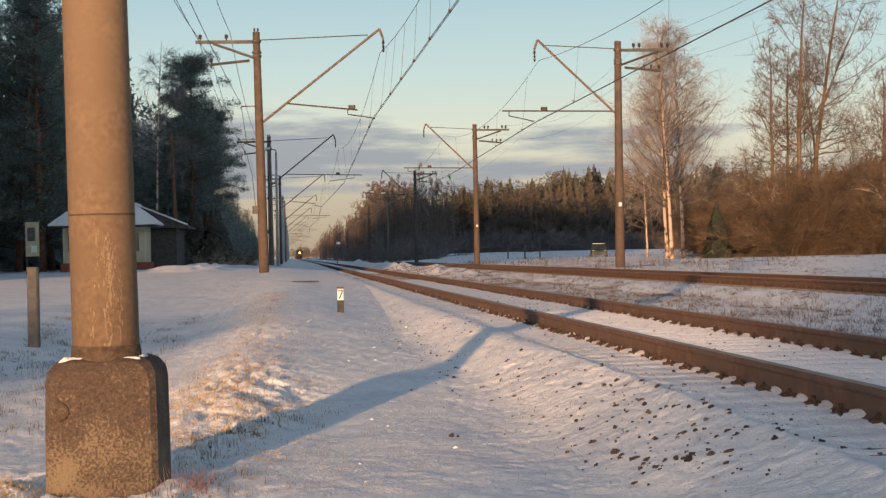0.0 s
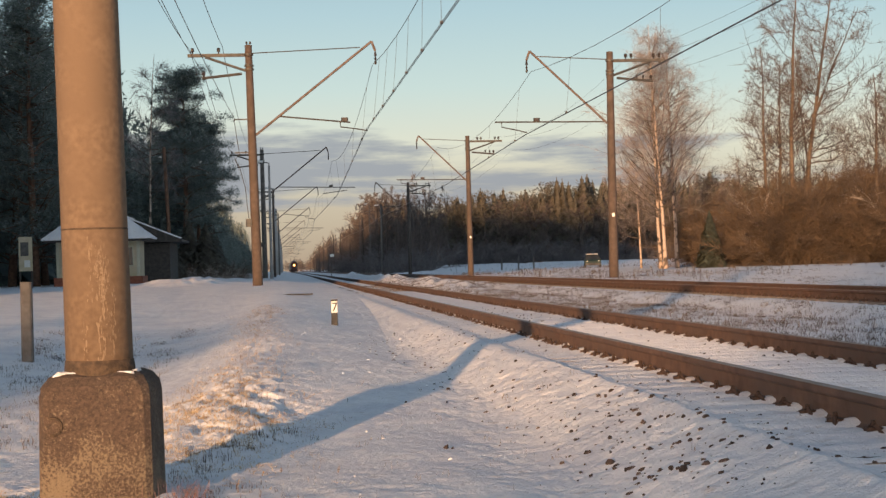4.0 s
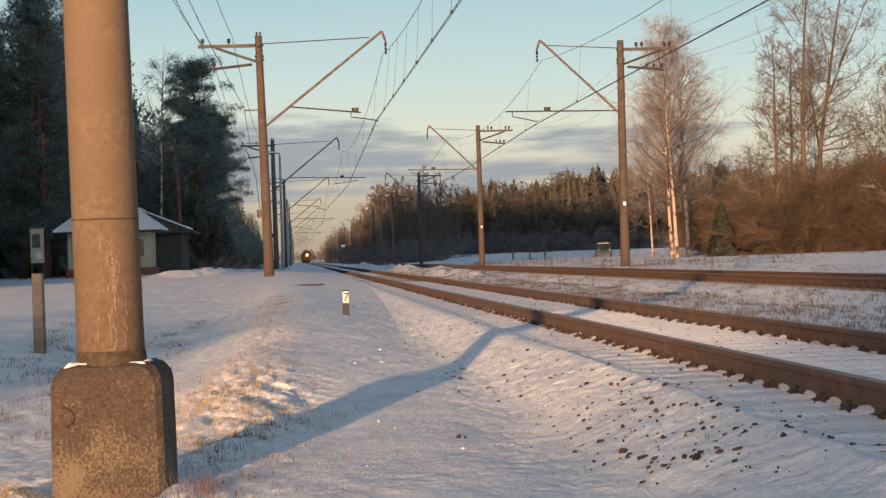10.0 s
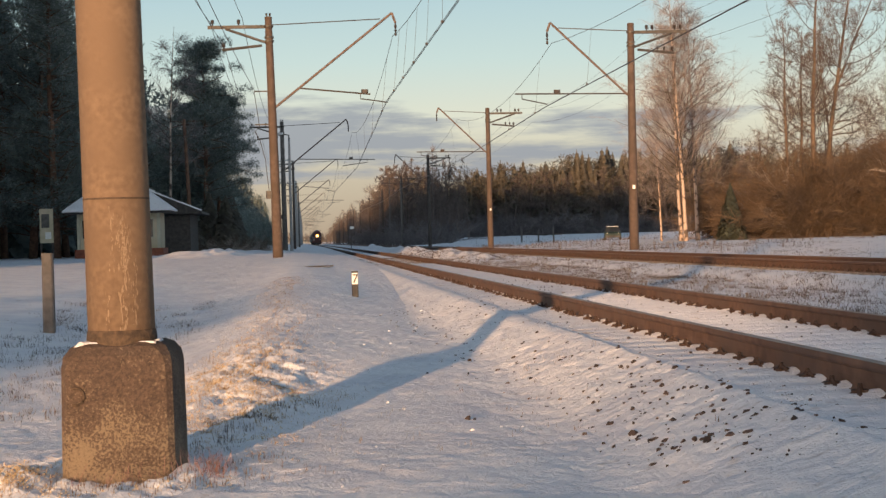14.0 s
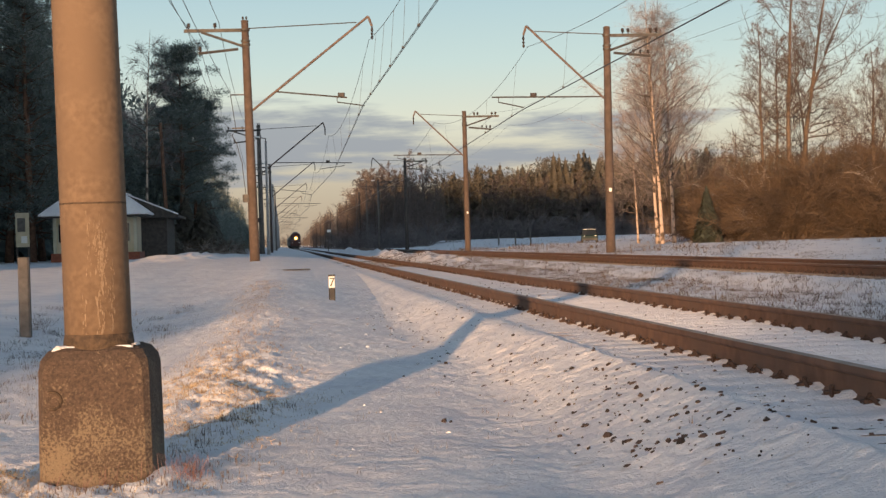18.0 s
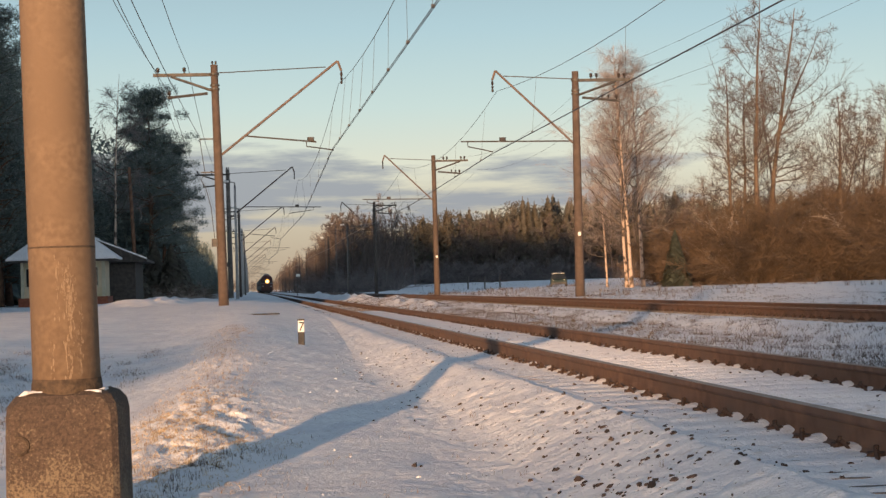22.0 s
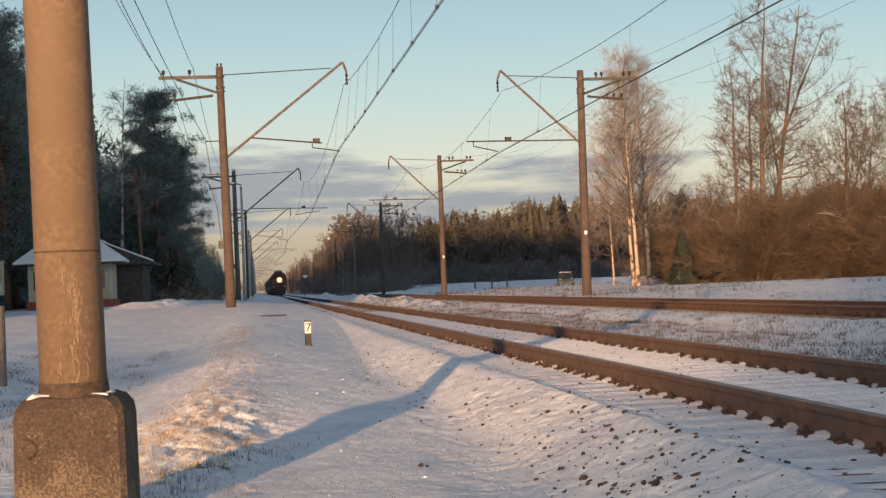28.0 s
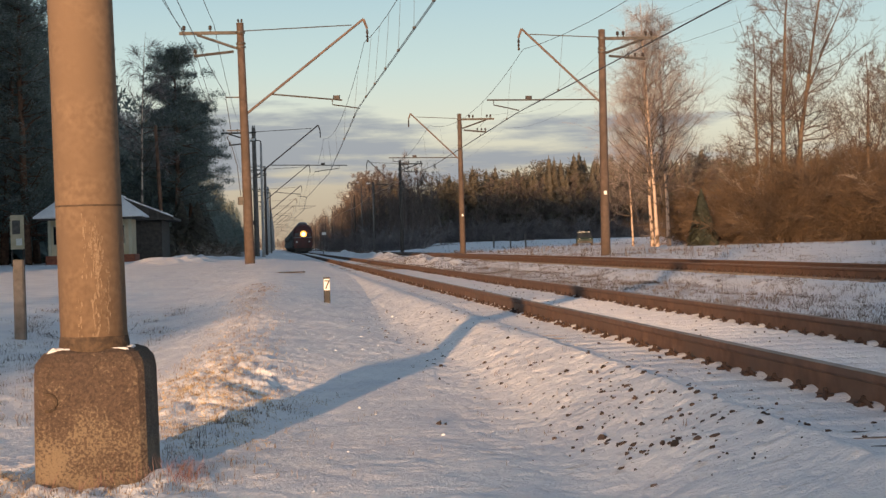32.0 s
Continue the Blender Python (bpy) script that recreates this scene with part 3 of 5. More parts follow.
# ---- overhead line masts ----
def insulator(parent, x, y, z, r=0.06, h=0.2):
    part("insulator", Shape().lathe([(r * 0.35, 0), (r * 0.35, h * 0.3), (r, h * 0.35), (r * 0.9, h * 0.55), (r * 0.7, h * 0.6), (r, h * 0.68), (r * 0.8, h * 0.95), (r * 0.3, h)], (x, y, z), 8), INSULATOR, parent, smooth=True)


def make_mast(m, label, material=POLE_FAR, reach=4.9, side=1, lean=0.0, height=9.72, lines=3, lamp=False, group="overhead line masts", arms=True, lower=True, tag=False, box=False, long_arm=False, fittings=True, pins=False):
    """side: +1 when the track lies to the right of the mast. The bracket carries the wires 6.3 m over the rails."""
    t = thing("overhead_line_mast", m, label, "mast", group)
    k = math.tan(radians(lean)) * -side
    top = (k * height, 0, height)
    part("pole", Shape().tube([(0, 0, -0.9), (k * 4.8, 0, 4.8), top], [0.215, 0.18, 0.145], 14), material, t, smooth=True)
    part("pole_cap", Shape().lathe([(0.15, -0.02), (0.15, 0.03), (0.06, 0.05)], top, 12), material, t)

    def px(z):
        return k * z
    for z in (height - 0.35, height - 0.8, height - 0.95, 0.75):
        part("clamp_band", Shape().lathe([(0.19, -0.04), (0.19, 0.04)], (px(z), 0, z), 12), DARK_STEEL, t)
    if arms:
        # inclined tubular bracket with its stay
        low_foot = 6.1 if side > 0 else 6.75
        foot, tip = Vector((px(low_foot) + side * 0.15, 0, low_foot)), Vector((side * reach, 0, height + 0.12))
        br = part("bracket", Shape().tube([foot, tip], 0.05, 8), ARM_STEEL, t, "sloping rust-brown bracket tube")
        part("stay", Shape().tube([(px(height - 0.4), 0, height - 0.3), (side * reach * 0.9, 0, height - 0.12)], 0.022, 5), DARK_STEEL, t)
        part("hook", Shape().tube([tip, tip + Vector((side * 0.14, 0, -0.4))], 0.055, 6), ARM_STEEL, br)
        part("suspension_insulator", Shape().lathe([(0.02, -0.95), (0.05, -0.9), (0.05, -0.82), (0.02, -0.8), (0.06, -0.7), (0.02, -0.66), (0.06, -0.56), (0.02, -0.4)], tip + Vector((side * 0.14, 0, 0)), 8), INSULATOR, br)
        # lower registration arm with its steady arm
        if side > 0:
            a, b = foot.lerp(tip, 0.2), Vector((reach - 0.95, 0, 6.55))
            mid, knee, end = a.lerp(b, 0.92), a.lerp(b, 0.86), Vector((reach - 0.25, 0, 6.2))
        else:
            a, b = foot + Vector((0, 0, 0.08)), Vector((-5.05, 0, 6.9))
            mid, knee, end = a.lerp(b, 0.63), a.lerp(b, 0.94), Vector((-3.65, 0, 6.42))
        if long_arm:
            # the arm runs past the contact wire and its steady arm turns back
            a, b = foot.lerp(tip, 0.21), Vector((reach + 2.1, 0, 6.74))
            mid, knee, end = a.lerp(b, 0.69), a.lerp(b, 0.9), Vector((reach - 0.35, 0, 6.3))
        reg = part("registration_arm", Shape().tube([a, b], 0.035, 6), DARK_STEEL, t)
        if fittings:
            part("arm_insulator", Shape().box(mid + Vector((0, 0, 0.1)), (0.28, 0.12, 0.15), bevel=0.03), INSULATOR, reg)
        part("steady_arm", Shape().tube([knee, knee + Vector((0, 0, -0.22)), knee.lerp(end, 0.6) + Vector((0, 0, -0.08)), end], 0.026, 5), DARK_STEEL, reg)
    if lines:
        o = -side
        cross = part("cross_arm", Shape().box((px(height - 0.3) + o * 1.25, 0, height - 0.36), (2.4, 0.1, 0.13)), DARK_STEEL, t)
        part("cross_arm_brace", Shape().tube([(px(height - 1.1), 0, height - 1.05), (o * 1.9, 0, height - 0.42)], 0.055, 5), DARK_STEEL, t)
        if lower:
            part("lower_cross_arm", Shape().tube([(px(height - 1.1) + o * 0.3, 0, height - 1.12), (px(height - 1.1) + o * 1.9, 0, height - 1.28)], 0.06, 6), DARK_STEEL, t)
            insulator(t, px(height) + o * 1.82, 0, height - 1.24, 0.075, 0.24)
            if lines > 3:
                insulator(t, o * 1.55, 0, height - 1.2)
                insulator(t, o * 1.25, 0, height - 1.18)
        for dx in ((2.25, 1.2) if lines <= 3 else (2.2, 1.95, 0.95, 0.7)):
            insulator(t, px(height) + o * dx, 0, height - 0.3, 0.075, 0.25)
    if pins:
        for dx in (-0.07, 0.07):
            insulator(t, px(height) + dx, 0, height + 0.03, 0.045, 0.16)
    if box:
        part("junction_box", Shape().box((-0.3, -0.05, 2.55), (0.26, 0.2, 0.32), bevel=0.03), DARK_STEEL, t)
        for z in (6.75, 5.4):
            part("cable_bracket", Shape().box((px(z) - 0.4, 0, z), (0.62, 0.05, 0.05)), DARK_STEEL, t)
        part("hanging_cable", Shape().tube([(-0.8, 0, 6.75), (-0.72, 0, 6.1), (-0.62, 0, 5.35), (-0.8, 0, 5.1), (-0.62, 0, 4.8), (-0.42, 0, 4.0), (-0.36, 0, 3.3), (-0.3, 0, 2.7)], 0.014, 5), DARK_STEEL, t)
    if tag:
        part("number_plate", Shape().box((side * -0.02, -0.21, 2.75), (0.12, 0.02, 0.16)), WHITE_PAINT, t, "small white plate")
    return t


LEFT_X, RIGHT_X = -1.1, 14.2
LEFT_Y = [69, 129, 190, 252, 316, 376, 436, 500, 565, 630, 700, 770, 840]
RIGHT_Y = [73, 118.5, 182, 240, 300, 360, 420, 480, 545, 610, 680, 750, 820]
for i, y in enumerate(LEFT_Y):
    x = LEFT_X if i != 1 else -1.5
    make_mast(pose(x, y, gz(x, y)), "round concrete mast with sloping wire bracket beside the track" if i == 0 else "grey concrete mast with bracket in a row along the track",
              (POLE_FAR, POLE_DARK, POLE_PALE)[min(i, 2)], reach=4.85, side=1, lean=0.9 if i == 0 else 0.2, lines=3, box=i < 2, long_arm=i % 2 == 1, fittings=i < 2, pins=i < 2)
for i, y in enumerate(RIGHT_Y):
    x = (14.28, 13.0, 13.4)[i] if i < 3 else 13.8
    make_mast(pose(x, y, gz(x, y)), "brown-grey concrete mast with sloping bracket, small white plate" if i == 0 else "concrete mast with bracket beyond the second track",
              POLE_FAR if i < 2 else POLE_BROWN, reach=3.45, side=-1, lean=0.5 if i == 0 else 0.0, height=9.85, lines=4 if i < 4 else 0, tag=i < 2, arms=i < 4, fittings=i < 2)


# ---- wires ----
def sag(a, b, drop, n=12):
    return [Vector(a).lerp(Vector(b), i / n) - Vector((0, 0, 4 * drop * (i / n) * (1 - i / n))) for i in range(n + 1)]


def catenary(x, ys, contact, carrier):
    for j, (y0, y1) in enumerate(zip(ys, ys[1:])):
        zig = 0.33 * (-1) ** j
        w = thing("overhead_wire_span", pose(0, 0, 0), "contact wires hung by droppers from a carrier cable", "overhead wire", "wire spans over the tracks")
        a, b = (x + zig, y0, contact), (x - zig, y1, contact)
        r = 0.011 if y0 < 200 else 0.02
        for off in (-0.02, 0.02):
            part("contact_wire", Shape().tube([Vector(a) + Vector((off, 0, 0)), Vector(b) + Vector((off, 0, 0))], r, 5), WIRE, w)
        top = sag((x, y0, carrier), (x, y1, carrier), 1.15)
        part("carrier_cable", Shape().tube(top, r, 5), WIRE, w)
        if y0 < 260:
            for i in range(1, 12, 1 if y0 < 20 and x < 6 else 3):
                p = top[i]
                q = Vector(a).lerp(Vector(b), i / 12)
                part("dropper", Shape().tube([p, q], 0.005, 4), WIRE, w)
                part("dropper_clip", Shape().box(q + Vector((0, 0, 0.03)), (0.07, 0.06, 0.08)), DARK_STEEL, w)


catenary(TRACK_1 + 0.06, [9.1, *LEFT_Y], 6.3, 8.98)
catenary(TRACK_2 + 0.18, [12, *RIGHT_Y], 6.3, 9.05)


def line_wires(x, ys, z, offsets, label, r=0.012):
    for dx, dz in offsets:
        w = thing("line_wire", pose(0, 0, 0), label, "wire", "line wires on the mast arms")
        for y0, y1 in zip(ys, ys[1:]):
            part("wire_span", Shape().tube(sag((x + dx, y0, z + dz), (x + dx, y1, z + dz), 0.9), r if y0 < 130 else 0.016, 4), WIRE, w)


line_wires(LEFT_X, [9.1, *LEFT_Y[:6]], 9.72, [(-2.5, -0.05), (-1.97, -0.95), (-1.2, 0.1)], "dark line wire on the outer mast arms")
w = thing("line_wire", pose(0, 0, 0), "dark feeder wire dropping to a mast bracket", "wire", "line wires on the mast arms")
part("wire_span", Shape().tube(sag((LEFT_X - 2.3, 9.1, 9.3), (LEFT_X - 0.78, 69, 6.88), 0.5), 0.012, 4), WIRE, w)
line_wires(14.28, [12, *RIGHT_Y[:6]], 9.6, [(2.25, 0.1), (0.95, 0.1), (1.85, -0.85)], "thin line wire beyond the second track", 0.006)


# ---- the near mast on its footing ----
def near_mast():
    x, y = -0.992, 9.1
    t = thing("concrete_mast", pose(x, y, 0), "thick round concrete mast with scratched surface on a block footing", "mast", "overhead line masts")
    s = Shape()
    s.tube([(0.004, 0, 0.15), (-0.03, 0, 2.5), (-0.066, 0, 5.0), (-0.13, 0, 9.9)], [0.1765, 0.169, 0.162, 0.14], 48)
    part("pole", s, CONCRETE, t, smooth=True)
    part("mortar_collar", Shape().lathe([(0.187, 0.15), (0.184, 0.2), (0.1785, 0.232)], (0.004, 0, 0), 48), COLLAR, t)
    part("seam_ring", Shape().lathe([(0.1735, 0.915), (0.1765, 0.921), (0.1735, 0.927)], (-0.007, 0, 0), 48), COLLAR, t)
    rng = random.Random(12)
    c = Shape()
    for n in range(17):
        # a trail of chips and rubbed flecks
        a, z = math.radians(rng.choice((rng.gauss(-88, 4), rng.gauss(-70, 5), rng.gauss(-66, 8), rng.gauss(-78, 16)))), rng.uniform(0.4, 0.88)
        for _ in range(rng.randint(9, 24)):
            z -= rng.uniform(0.002, 0.022)
            h, w, m = rng.uniform(0.003, 0.024), rng.uniform(0.001, 0.0055), a + rng.gauss(0, 0.045)
            r = 0.1785 - 0.0032 * z
            pts = [(m + w / r * math.cos(q) * rng.uniform(0.5, 1.1), z + h * math.sin(q) * rng.uniform(0.5, 1.1)) for q in np.linspace(0, 5.4, 7)]
            c.add([(r * math.cos(u) + 0.006 - 0.0145 * v, r * math.sin(u), v) for u, v in pts], [tuple(range(7))])
    tagged(part("scuffing", c, SCAR, t, "pale flecks rubbed into the concrete"), kind="stuff")
    return t


near_mast()


def footing():
    x, y = -0.985, 9.15
    t = thing("concrete_footing", pose(x, y, 0, 0, 0, -3), "weathered mossy concrete footing block with chamfered top", "footing")
    w = 0.29
    ring = lambda a, z, b: [(-a + b, -a, z), (a - b, -a, z), (a, -a + b, z), (a, a - b, z), (a - b, a, z), (-a + b, a, z), (-a, a - b, z), (-a, -a + b, z)]
    s = Shape().loft([ring(w + 0.005, -1.0, 0.03), ring(w, -0.3, 0.03), ring(w - 0.005, 0.05, 0.03), ring(w - 0.014, 0.105, 0.04), ring(w - 0.045, 0.15, 0.055), ring(w - 0.09, 0.17, 0.06), ring(0.1, 0.176, 0.03)])
    part("block", s, BLOCK, t)
    rng = random.Random(2)
    for cx, cy, rx, ry, h in ((-0.2, -0.17, 0.06, 0.05, 0.01), (-0.13, -0.2, 0.05, 0.025, 0.006), (0.12, -0.12, 0.04, 0.02, 0.008), (0.19, -0.02, 0.025, 0.07, 0.012), (0.15, -0.19, 0.05, 0.014, 0.006), (0.2, -0.1, 0.03, 0.03, 0.008), (0.06, -0.2, 0.035, 0.012, 0.005), (-0.02, -0.21, 0.05, 0.01, 0.004)):
        rings, n = [], 12
        wob = [rng.uniform(0.7, 1.25) for _ in range(n)]
        for q, up in ((1.0, -0.015), (0.92, 0.3 * h), (0.6, 0.85 * h), (0.2, h)):
            ring = []
            for k in range(n):
                x, y = cx + math.cos(6.283 * k / n) * rx * q * wob[k], cy + math.sin(6.283 * k / n) * ry * q * wob[k]
                ring.append((x, y, 0.168 - 0.85 * max(0.0, max(abs(x), abs(y)) - 0.2) + up))
            rings.append(ring)
        part("snow_patch", Shape().loft(rings), SNOW, t, "small pad of snow", smooth=True)
    for x in (-0.21,):
        ring = [(x + 0.045 * math.cos(a), -0.292, -0.1 + 0.045 * math.sin(a)) for a in np.linspace(-1.9, 1.9, 13)]
        part("lifting_eye", Shape().tube(ring, 0.008, 5), COLLAR, t, "cast ring mark in the block")
    return t


footing()

# ---- small things by the track ----
def picket_post():
    x, y = 0.81, 28.6
    z = gz(x, y)
    t = thing("marker_post", pose(x, y, z, 0, 0, 4), "low black and white marker post with a figure 7", "marker post")
    part("lower_post", Shape().box((0, 0, 0.06), (0.105, 0.085, 0.3), bevel=0.012), BLACK_PAINT, t, "black-painted foot")
    part("upper_post", Shape().box((0, 0, 0.305), (0.105, 0.085, 0.19), bevel=0.012), WHITE_PAINT, t, "white-painted head")
    part("top_band", Shape().box((0, 0, 0.415), (0.108, 0.088, 0.03), bevel=0.012), BLACK_PAINT, t, "black top")
    c = bpy.data.curves.new("figure", "FONT")
    c.body, c.size, c.extrude, c.align_x = "7", 0.21, 0.002, "CENTER"
    c.materials.append(BLACK_PAINT)
    f = new("figure", c)
    f.parent = t
    f.matrix_basis = pose(0, -0.046, 0.235, 90)


picket_post()


def stub_post(x, y, h, w, material, label):
    t = thing("post", pose(x, y, gz(x, y)), label, "post")
    part("shaft", Shape().box((0, 0, h / 2 - 0.2), (w, w, h + 0.4), bevel=w * 0.15, taper=0.94), material, t)
    return t


stub_post(-3.575, 23.9, 1.1, 0.16, POST_GREY, "short grey concrete post standing in snow")


# ---- trees ----
def limb_path(rng, start, heading, length, steps, wander, lift):
    pts, d = [Vector(start)], Vector(heading).normalized()
    for _ in range(steps):
        d = (d + Vector((rng.gauss(0, wander), rng.gauss(0, wander), rng.gauss(0, wander) + lift))).normalized()
        pts.append(pts[-1] + d * (length / steps))
    return pts


def along(pts, u):
    f = u * (len(pts) - 1)
    i = min(int(f), len(pts) - 2)
    return pts[i].lerp(pts[i + 1], f - i), (pts[i + 1] - pts[i]).normalized()


def bare_tree(seed, height, radius, limbs=26, subs=7, twigs=9, droop=0.0, spread=0.42, clear=0.3, forks=1, twig_r=0.012, rise=(0.5, 1.2)):
    """Meshes of a leafless tree: trunk with limbs, and twigs."""
    rng = random.Random(seed)
    wood, boughs, fine = Shape(), Shape(), Shape()
    for fk in range(forks):
        lean = Vector((rng.gauss(0, 0.05) + (fk - (forks - 1) / 2) * 0.16, rng.gauss(0, 0.06), 1))
        trunk = limb_path(rng, (0, 0, -0.3), lean, height * (1 - 0.08 * fk), 9, 0.035, 0.03)
        wood.tube(trunk, [radius * (1 - 0.93 * (i / 9)) ** 0.9 * (1.35 if i == 0 else 1) for i in range(10)], 7)
        for i in range(limbs):
            u = clear + (0.95 - clear) * (i / limbs)
            p, _ = along(trunk, u)
            a = rng.uniform(0, 2 * math.pi)
            reach = height * spread * (1.02 - u) ** 0.7 * rng.uniform(0.55, 1.1)
            h = Vector((math.cos(a), math.sin(a), rng.uniform(*rise)))
            limb = limb_path(rng, p, h, reach, 5, 0.21, 0.1 - droop * 0.1)
            r0 = max(radius * 0.33 * (1 - u) + 0.012, 0.014)
            boughs.tube(limb, [r0 * (1 - 0.8 * k / 5) for k in range(6)], 4, False)
            for j in range(2 + int(subs * min(1.0, reach / (height * 0.16)))):
                v = rng.uniform(0.25, 1.0)
                q, d = along(limb, v)
                side = (d + Vector((rng.gauss(0, 0.6), rng.gauss(0, 0.6), rng.gauss(0.1, 0.5)))).normalized()
                sub = limb_path(rng, q, side, reach * rng.uniform(0.22, 0.55), 3, 0.28, 0.06 - droop)
                fine.tube(sub, [twig_r * 1.3, twig_r, twig_r * 0.8, twig_r * 0.5], 3, False)
                for _ in range(twigs):
                    e, d2 = along(sub, rng.uniform(0.15, 1.0))
                    tw = (d2 + Vector((rng.gauss(0, 0.55), rng.gauss(0, 0.55), rng.gauss(0, 0.5) - droop * 2.2))).normalized()
                    l = rng.uniform(0.25, 0.75) * height / 14
                    fine.tube([e, e + tw * l * 0.5, e + tw * l + Vector((0, 0, -droop * l * 0.6))], [twig_r * 0.7, twig_r * 0.6, twig_r * 0.35], 3, False)
    return wood, boughs, fine


def spread_tree(seed, height, radius, lean=0.0, fork=0.0, clear=0.35, limbs=16, reach=0.3, twig=0.0085, rise=(-0.05, 0.7)):
    """Meshes of an open-crowned leafless tree whose limbs branch again and again."""
    rng = random.Random(seed)
    wood, boughs, fine = Shape(), Shape(), Shape()

    def branch(p, d, length, r, level):
        steps = (5, 4, 3)[level - 1]
        line = limb_path(rng, p, d, length, steps, 0.2, 0.09)
        tip = max(r * 0.35, twig * 0.6)
        (boughs if level < 2 else fine).tube(line, [r + (tip - r) * k / steps for k in range(steps + 1)], 5 if level < 2 else 3, False)
        if level == 3:
            return
        for _ in range(10 if level == 1 else 7):
            q, e = along(line, rng.uniform(0.2, 1.0))
            turn = Vector((rng.gauss(0, 0.62), rng.gauss(0, 0.62), rng.gauss(0.06, 0.55)))
            branch(q, e * 0.75 + turn, length * rng.uniform(0.3, 0.62), max(r * 0.42, twig), level + 1)

    trunk = limb_path(rng, (0, 0, -0.3), (lean, 0, 1), height, 10, 0.045, 0.02)
    wood.tube(trunk, [radius * (1 - 0.92 * k / 10) ** 0.85 * (1.35 if k == 0 else 1) for k in range(11)], 8)
    stems = [(trunk, clear, radius)]
    if fork:
        q, _d = along(trunk, fork)
        second = limb_path(rng, q, (0.55, 0.1, 1), height * (1 - fork) * 0.95, 6, 0.07, 0.08)
        wood.tube(second, [radius * 0.45 * (1 - 0.9 * k / 6) for k in range(7)], 6)
        stems.append((second, 0.1, radius * 0.5))
    for line, low, r in stems:
        for i in range(limbs if r == radius else limbs // 2):
            u = low + (0.98 - low) * (i + rng.random()) / (limbs if r == radius else limbs // 2)
            p, _d = along(line, min(u, 0.99))
            a = rng.uniform(0, 2 * math.pi)
            length = height * reach * (1.06 - u) ** 0.6 * rng.uniform(0.55, 1.1) * (1 if r == radius else 0.7)
            branch(p, Vector((math.cos(a), math.sin(a), rng.uniform(*rise))), length, max(r * 0.36 * (1.08 - u), twig * 2.4), 1)
    return wood, boughs, fine


def tree_thing(name, wood, fine, m, label, trunk_mat, twig_mat, group, boughs=None):
    t = thing(name, m, label, "tree", group)
    part("trunk", wood, trunk_mat, t, smooth=True)
    if boughs:
        part("branchwork", boughs, BOUGH, t)
    part("crown", fine, twig_mat, t)
    return t


def needles(rng, fine, c, r, n, size=0.4, puff=0.34, broad=1.0, cap=None):
    """A rounded tuft of upswept needle sprays round c."""
    for _ in range(n):
        a, q = rng.uniform(0, 6.28), r * math.sqrt(rng.random())
        p = Vector(c) + Vector((math.cos(a) * q, math.sin(a) * q, rng.gauss(0, puff) * r * 0.6 + 0.5 * puff * (r - q)))
        e = Vector((math.cos(a) * 0.7 + rng.gauss(0, 0.5), math.sin(a) * 0.7 + rng.gauss(0, 0.5), rng.gauss(0.45, 0.45))).normalized()
        s = e.cross(Vector((rng.gauss(0, 1), rng.gauss(0, 1), rng.gauss(0, 1)))).normalized() * size * rng.uniform(0.1, 0.24) * broad
        l = size * rng.uniform(0.5, 1.1)
        snowy = cap is not None and p.z > c[2] + 0.1 * r and rng.random() < 0.42
        if snowy:
            e.z *= 0.3
            s = e.cross(Vector((0, 0, 1))).normalized() * size * rng.uniform(0.12, 0.3)
        (cap if snowy else fine).add([tuple(p - s), tuple(p + s), tuple(p + e * l + s * 0.4), tuple(p + e * l - s * 0.4)], [(0, 1, 2, 3)])


def pine_tree(seed, height, radius, clear=0.5, spread=0.2, limbs=54, dens=34, skew=0.0, broad=1.0, leaf=0.3):
    """A pine: bare lower trunk, wandering limbs that carry clumps of needles."""
    rng = random.Random(seed)
    wood, fine, cap = Shape(), Shape(), Shape()
    trunk = limb_path(rng, (0, 0, -0.3), (rng.gauss(0, 0.04), rng.gauss(0, 0.04), 1), height, 9, 0.025, 0.05)
    wood.tube(trunk, [radius * (1 - 0.85 * i / 9) for i in range(10)], 8)
    lobe = [rng.uniform(0.4, 1.25) for _ in range(24)]
    for i in range(limbs):
        v = (i + rng.random()) / limbs
        u = clear + (0.97 - clear) * v
        p, _d = along(trunk, u)
        a = rng.uniform(0, 2 * math.pi)
        shape = math.sin(math.pi * min(1, v * 0.66 + 0.27)) ** 0.75
        reach = (height * spread * shape * lobe[int(v * 5.99) * 4 + int(a / 1.5709) % 4] + 0.3) * rng.uniform(0.6, 1.05) * (1 + skew * math.cos(a))
        limb = limb_path(rng, p, (math.cos(a), math.sin(a), rng.uniform(0.0, 0.6)), reach, 4, 0.2, 0.03)
        wood.tube(limb, [0.06, 0.05, 0.038, 0.026, 0.012], 4, False)
        for w in (0.35, 0.6, 0.8, 1.0):
            if w < 0.5 and rng.random() < 0.45:
                continue
            q, _d = along(limb, w)
            q = q + Vector((rng.gauss(0, 0.35), rng.gauss(0, 0.35), rng.gauss(0.1, 0.25)))
            frosted = cap if rng.random() < 0.8 else None
            needles(rng, fine, q, rng.uniform(0.45, 1.0) * (0.55 + 0.06 * reach), dens, size=leaf, puff=rng.uniform(0.4, 0.8), broad=broad, cap=frosted)
    for _ in range(4):
        needles(rng, fine, trunk[-1] + Vector((rng.gauss(0, 0.5), rng.gauss(0, 0.5), rng.uniform(-0.7, 0.1))), 0.7, dens, size=leaf * 1.2, puff=0.6, broad=broad)
    return wood, fine, cap


